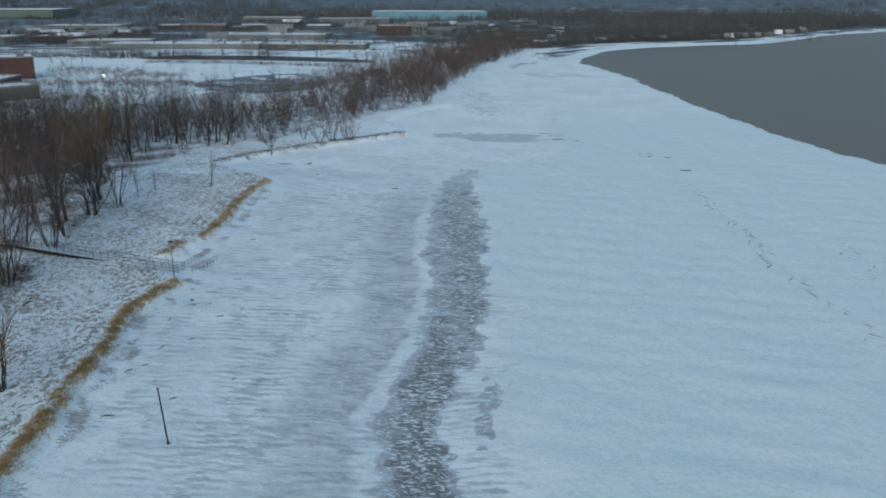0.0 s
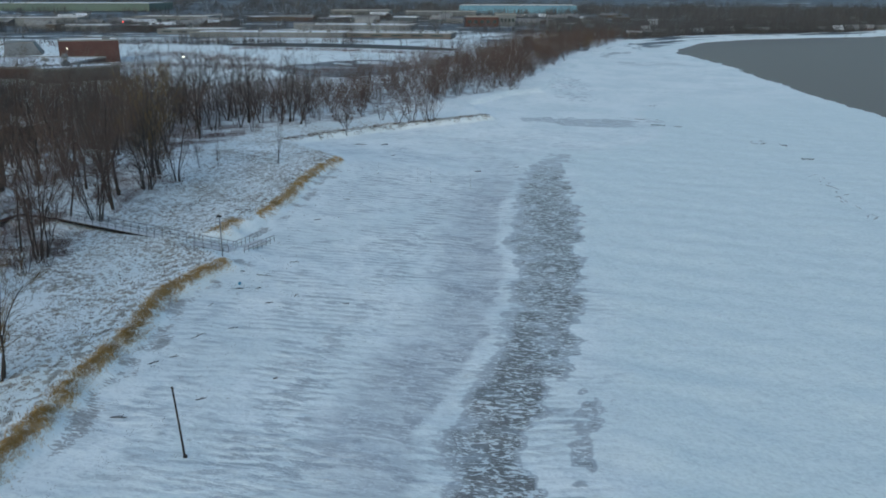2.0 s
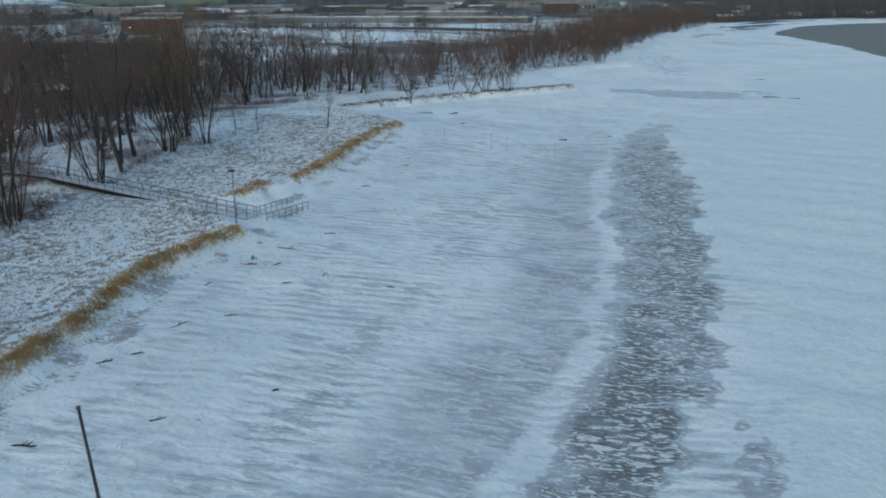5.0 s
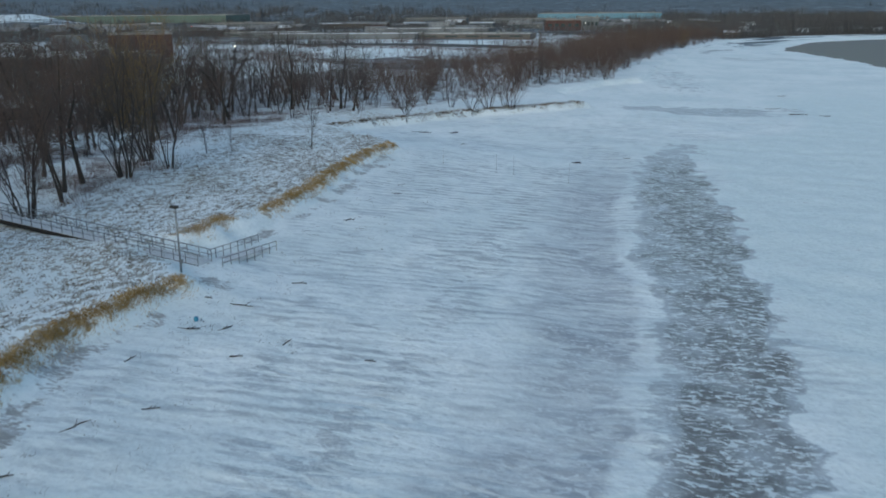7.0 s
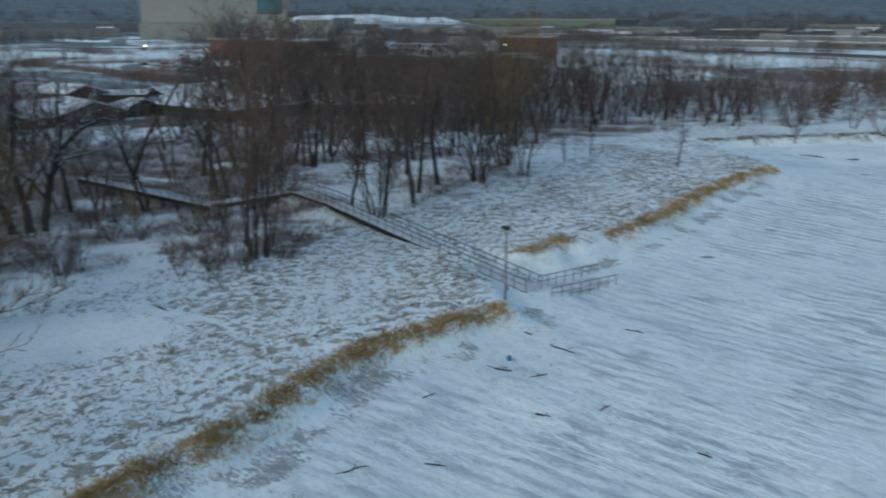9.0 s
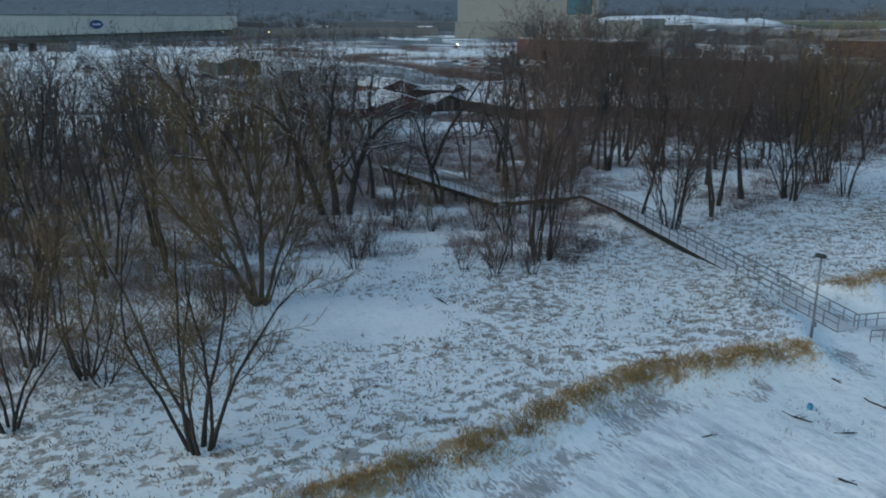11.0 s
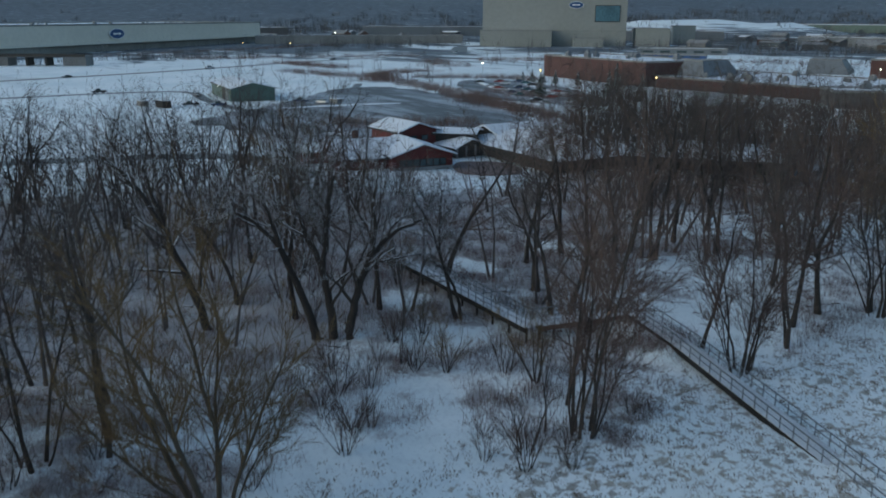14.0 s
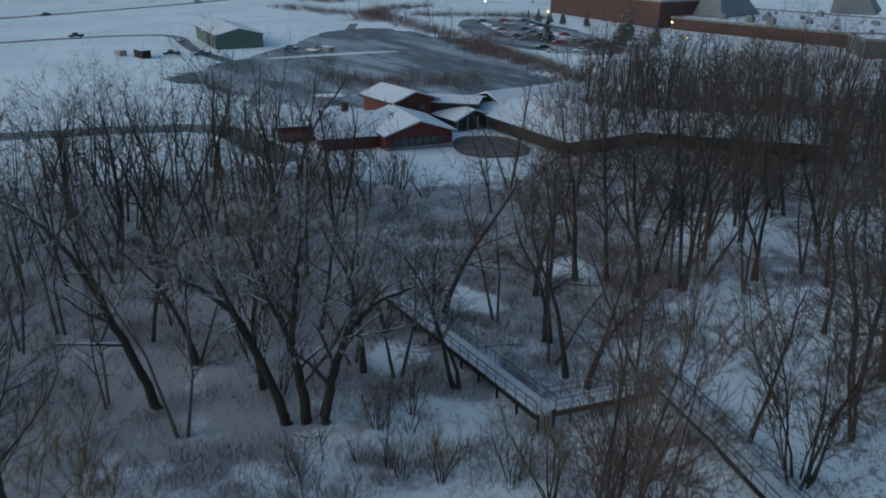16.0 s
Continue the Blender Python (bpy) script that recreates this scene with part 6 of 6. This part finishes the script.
for x, y, a, b2, turn in ((-211.5, 175.5, 5.5, 3.2, 60), (-222, 163, 6, 2.6, 60), (-292, 211, 24, 2.2, 83), (-228, 180.5, 4.6, 2.4, 60), (-330, 300, 36, 2.2, -22), (-310, 312, 36, 2.0, -22)):
    r = np.arange(28) * math.tau / 28
    ca, sa = math.cos(radians(turn)), math.sin(radians(turn))
    V = []
    for f, lift in ((1.0, 0.0), (0.8, 0.3), (0.0, 0.38)):
        for q in r:
            k = 1 + 0.12 * math.sin(3 * q + x) + 0.07 * math.sin(7 * q)
            px, py = f * k * a * math.cos(q), f * k * b2 * math.sin(q)
            V.append((x + ca * px - sa * py, y + sa * px + ca * py))
    Z = heights(V)
    V = [(v[0], v[1], Z[i] + (0.0, 0.34, 0.4)[i // 28]) for i, v in enumerate(V)]
    F = [(s * 28 + k, s * 28 + (k + 1) % 28, (s + 1) * 28 + (k + 1) % 28, (s + 1) * 28 + k) for s in range(2) for k in range(28)]
    tagged(new("snow_bank", mesh_of("snow_bank", V, F, M_SNOW, True)), "ploughed bank of snow on the parking lot", "snow bank", "ploughed snow banks")
patch("canal", [(-222, 598), (-214, 640), (-80, 630), (-46, 614), (-56, 596), (-130, 594)], M_TRIM, "straight dark frozen canal across the snowfield", 0.14, "canal", wobble=0.3)
patch("yard", [(-140, 430), (-100, 510), (-70, 495), (-60, 440), (-88, 402)], M_LOT, "grey wet yard in the snowfield", 0.14, "yard", wobble=4)
patch("terrace", [(-177.5, 183), (-174, 194), (-160, 191), (-158, 182), (-165, 177)], M_PAVING, "brown paved terrace before the lodge", 0.25, "terrace", wobble=0.4)


strip("road", [(-560, 0), (-650, 100), (-752, 210), (-868, 334), (-985, 460), (-1010, 620)], 30, M_ASPHALT, "dark works road and parking strip along the cream wall")
strip("road", [(-640, 480), (-760, 560), (-820, 760), (-700, 950)], 20, M_ASPHALT, "dark road round the tall hall")


def overpass(x, y, turn):
    """A short concrete road bridge with parapets, abutments and a dark opening beneath."""
    ob = thing("overpass", "low concrete road bridge over a dark underpass", "bridge", pose(x, y, height(x, y), 0, 0, turn))
    part("deck", box_mesh("deck", (62, 12, 1.1), M_ASPHALT), ob, "dark road deck", at=pose(0, 0, 5.2))
    for q in (-1, 1):
        part("parapet", box_mesh("parapet", (62, 0.5, 1.3), M_TRIM), ob, at=pose(0, q * 6, 5.5))
        part("abutment", box_mesh("abutment", (14, 11.4, 5.2), M_ASPHALT), ob, at=pose(q * 24, 0, 0))
    for q in (-6, 6):
        part("pier", box_mesh("pier", (1.2, 9, 5.2), M_TRIM), ob, at=pose(q, 0, 0))


overpass(-606, 152, 58)


def car(x, y, turn, k, truck=False, group="parked cars"):
    names = ("black", "silver", "dull red", "white", "dark blue", "teal")
    z = height(x, y) + 0.07
    ob = thing("pickup_truck" if truck else "car", f"{names[k % 6]} {'pickup truck' if truck else 'saloon car'} dusted with snow", "car", pose(x, y, z, 0, 0, turn), group)
    L = 5.4 if truck else 4.6
    prof = [(-L / 2, 0.45), (-L / 2, 0.85), (-L * 0.33, 0.98), (-L * 0.2, 1.05), (L * 0.38, 1.05), (L / 2, 0.95), (L / 2, 0.4), (0, 0.3)] if not truck else [(-L / 2, 0.5), (-L / 2, 1.0), (-L * 0.25, 1.15), (L / 2, 1.15), (L / 2, 0.5), (0, 0.4)]
    cab = [(-L * 0.22, 1.04), (-L * 0.08, 1.48), (L * 0.2, 1.48), (L * 0.36, 1.04)] if not truck else [(-L * 0.24, 1.14), (-L * 0.13, 1.8), (L * 0.1, 1.8), (L * 0.13, 1.14)]
    for nm, pr, w, mt in (("body", prof, 0.9, M_CAR[k % 6]), ("cabin", cab, 0.74, M_GLASS)):
        n = len(pr)
        V = [(a, -w, b) for a, b in pr] + [(a, w, b) for a, b in pr]
        part(nm, mesh_of(nm, V, [tuple(range(n)), tuple(range(2 * n - 1, n - 1, -1))] + [(i, n + i, n + (i + 1) % n, (i + 1) % n) for i in range(n)], mt), ob)
    a, b = cab[1], cab[2]
    part("car_roof", box_mesh("car_roof", (b[0] - a[0] + 0.1, 1.46, 0.06), M_CAR[k % 6]), ob, at=pose((a[0] + b[0]) / 2, 0, a[1] - 0.02))
    for sx in (-L * 0.31, L * 0.31):
        for sy in (-0.86, 0.86):
            t = part("wheel", tube_mesh("wheel", [(0, -0.1, 0), (0, 0.1, 0)], [0.34, 0.34], M_TYRE, 12), ob, at=pose(sx, sy, 0.34))
            part("rim", tube_mesh("rim", [(0, -0.115, 0), (0, 0.115, 0)], [0.2, 0.2], M_RIM, 8), t)


n = 0
for row in range(3):
    for k in range(10):
        if (k * 7 + row * 5) % 6 == 1:
            continue
        t = k / 9
        car(-352 + 92 * t + 3 * row, 308 - 34 * t + 9 * row, 60 + rs.uniform(-3, 3), n, group="cars parked before the brick works")
        n += 1
for k, (x, y, turn, truck) in enumerate([(-384.5, 148, 95, 1), (-482, 150, 105, 0), (-520, 232, 115, 1), (-575, 335, 115, 0), (-628, 470, 100, 0), (-318, 166, 80, 1), (-312, 174, 80, 1), (-310, 203, 40, 1), (-303, 208, 30, 0), (-352, 178, 0, 0), (-221, 128, 100, 0)][:10]):
    car(x, y, turn, (0, 0, 1, 0, 3, 0, 4, 4, 3, 1)[k], bool(truck), "cars on the roads and by the shed")
for x, y, s, mat, label in ((-318, 157, 4.0, M_BEAM, "rusty brown skip in the snow"), (-300, 212, 3.0, M_CONCRETE, "grey container by the shed"), (-326, 152, 3.0, M_TIMBER, "stack of weathered pallets")):
    ob = thing("container", label, "container", pose(x, y, height(x, y), 0, 0, 12))
    part("box", box_mesh("box", (s * 1.5, s * 0.7, s * 0.6), mat, 0.05), ob)
    part("lid", box_mesh("lid", (s * 1.52, s * 0.72, 0.12), M_SNOW), ob, "snow on top", at=pose(0, 0, s * 0.6))


def street_lamp(x, y, h, mat, group="lamps of the works"):
    z = height(x, y)
    ob = thing("street_lamp", "lit lamp on a thin grey pole", "street lamp", pose(x, y, z), group)
    part("pole", tube_mesh("pole", [(0, 0, -0.2), (0, 0, h)], [0.12, 0.08], M_STEEL, 6), ob)
    part("arm", tube_mesh("arm", [(0, 0, h), (0.9, -0.9, h + 0.15)], [0.06, 0.05], M_STEEL, 6), ob)
    part("lamp_head", box_mesh("lamp_head", (0.7, 0.5, 0.2), M_TRIM), ob, at=pose(0.9, -0.9, h + 0.1))
    part("bulb", box_mesh("bulb", (0.42, 0.42, 0.3), mat), ob, "glowing bulb", at=pose(0.9, -0.9, h - 0.3))


for x, y, h, mat in ((-355, 312, 9, M_LAMP), (-300, 303, 9, M_AMBER), (-256, 323, 8, M_AMBER), (-232, 305, 6, M_AMBER), (-158, 392, 9, M_LAMP), (-244, 446, 8, M_LAMP), (-262, 446, 8, M_AMBER), (-392, 812, 9, M_REDLAMP), (-30, 880, 9, M_LAMP), (-800, 440, 14, M_LAMP), (-640, 330, 10, M_AMBER), (-660, 300, 10, M_AMBER)):
    street_lamp(x, y, h, mat)


def pine(x, y, h, seed):
    r2 = np.random.RandomState(seed)
    ob = thing("pine_tree", "small dark green conifer dusted with snow", "tree", pose(x, y, height(x, y)), "conifers before the brick works")
    part("trunk", tube_mesh("trunk", [(0, 0, -0.2), (0, 0, h * 0.95)], [h * 0.03, 0.03], M_BARK, 6), ob)
    V, F = [], []
    for k in range(260):
        f = r2.uniform(0.08, 1)
        a = r2.uniform(0, 6.28)
        r = (1 - f) * h * 0.28 * r2.uniform(0.7, 1.1) + 0.15
        z0 = f * h
        b = len(V)
        w = 0.22 * r + 0.1
        V += [(0, 0, z0 + 0.25 * r), (r * math.cos(a) - w * math.sin(a), r * math.sin(a) + w * math.cos(a), z0 - 0.15 * r), (r * 1.12 * math.cos(a), r * 1.12 * math.sin(a), z0 - 0.28 * r), (r * math.cos(a) + w * math.sin(a), r * math.sin(a) - w * math.cos(a), z0 - 0.15 * r)]
        F.append((b, b + 1, b + 2, b + 3))
    part("crown", mesh_of("crown", V, F, M_PINE), ob)


for k, (x, y, h) in enumerate([(-286, 292, 10), (-262, 305, 11), (-252, 312, 10), (-272, 318, 13), (-330, 335, 6), (-336, 333, 5), (-342, 331, 6), (-348, 330, 5), (-318, 338, 6), (25, 800, 10), (36, 805, 9), (70, 800, 11), (140, 870, 10), (260, 930, 11), (15, 812, 9)]):
    pine(x, y, h, 400 + k)


def ice_crack(line, width, seed):
    """A broken line of dark cracks in the shelf ice."""
    r2 = np.random.RandomState(seed)
    V, F = [], []
    for a, b in zip(line[:-1], line[1:]):
        a, b = np.array(a, float), np.array(b, float)
        n = int(np.linalg.norm(b - a) / 1.1)
        t = (b - a) / np.linalg.norm(b - a)
        nn = np.array([-t[1], t[0]])
        for k in range(n):
            if r2.uniform() < 0.45:
                continue
            c = a + (b - a) * (k / n) + nn * r2.normal(0, 0.8)
            u = t * math.cos(r2.normal(0, 0.6)) + nn * math.sin(r2.normal(0, 0.6))
            w = np.array([-u[1], u[0]]) * width * r2.uniform(0.4, 1.2)
            L = r2.uniform(0.5, 1.5)
            q = [c - u * L, c + w, c + u * L, c - w]
            z = heights(q) + 0.03
            base = len(V)
            V += [(p[0], p[1], h) for p, h in zip(q, z)]
            V += [(p[0], p[1], h - 0.1) for p, h in zip(q, z)]
            F += [(base, base + 1, base + 2, base + 3)] + [(base + i, base + 4 + i, base + 4 + (i + 1) % 4, base + (i + 1) % 4) for i in range(4)]
    return tagged(new("ice_crack", mesh_of("ice_crack", V, F, M_CRACK)), "broken dark cracks and grit in the shelf ice", "ice crack", kind="stuff")


ice_crack([(68, 222), (65, 194), (66, 172), (63, 150), (65, 135), (65, 120), (67, 104)], 0.14, 1)
ice_crack([(86, 168), (82, 156), (80, 142), (83, 128)], 0.14, 2)
ice_crack([(70, 262), (66, 268), (62, 262)], 0.25, 3)
ice_crack([(30, 308), (46, 305)], 0.3, 5)
for k, (x, y) in enumerate(spots(60, -165, -78, 88, 200, 3.0, lambda P: woods(P) * free_of_walk(P))):
    ob = log(x, y, rs.uniform(2.5, 6), rs.uniform(0, 180), rs.uniform(0.06, 0.13), 700 + k, 4, "fallen snowy branch on the floor of the wood", M_LIMB, 0.06)
    ob.name = "fallen_branch"
    tagged(ob, category="branch", group="fallen branches in the wood")
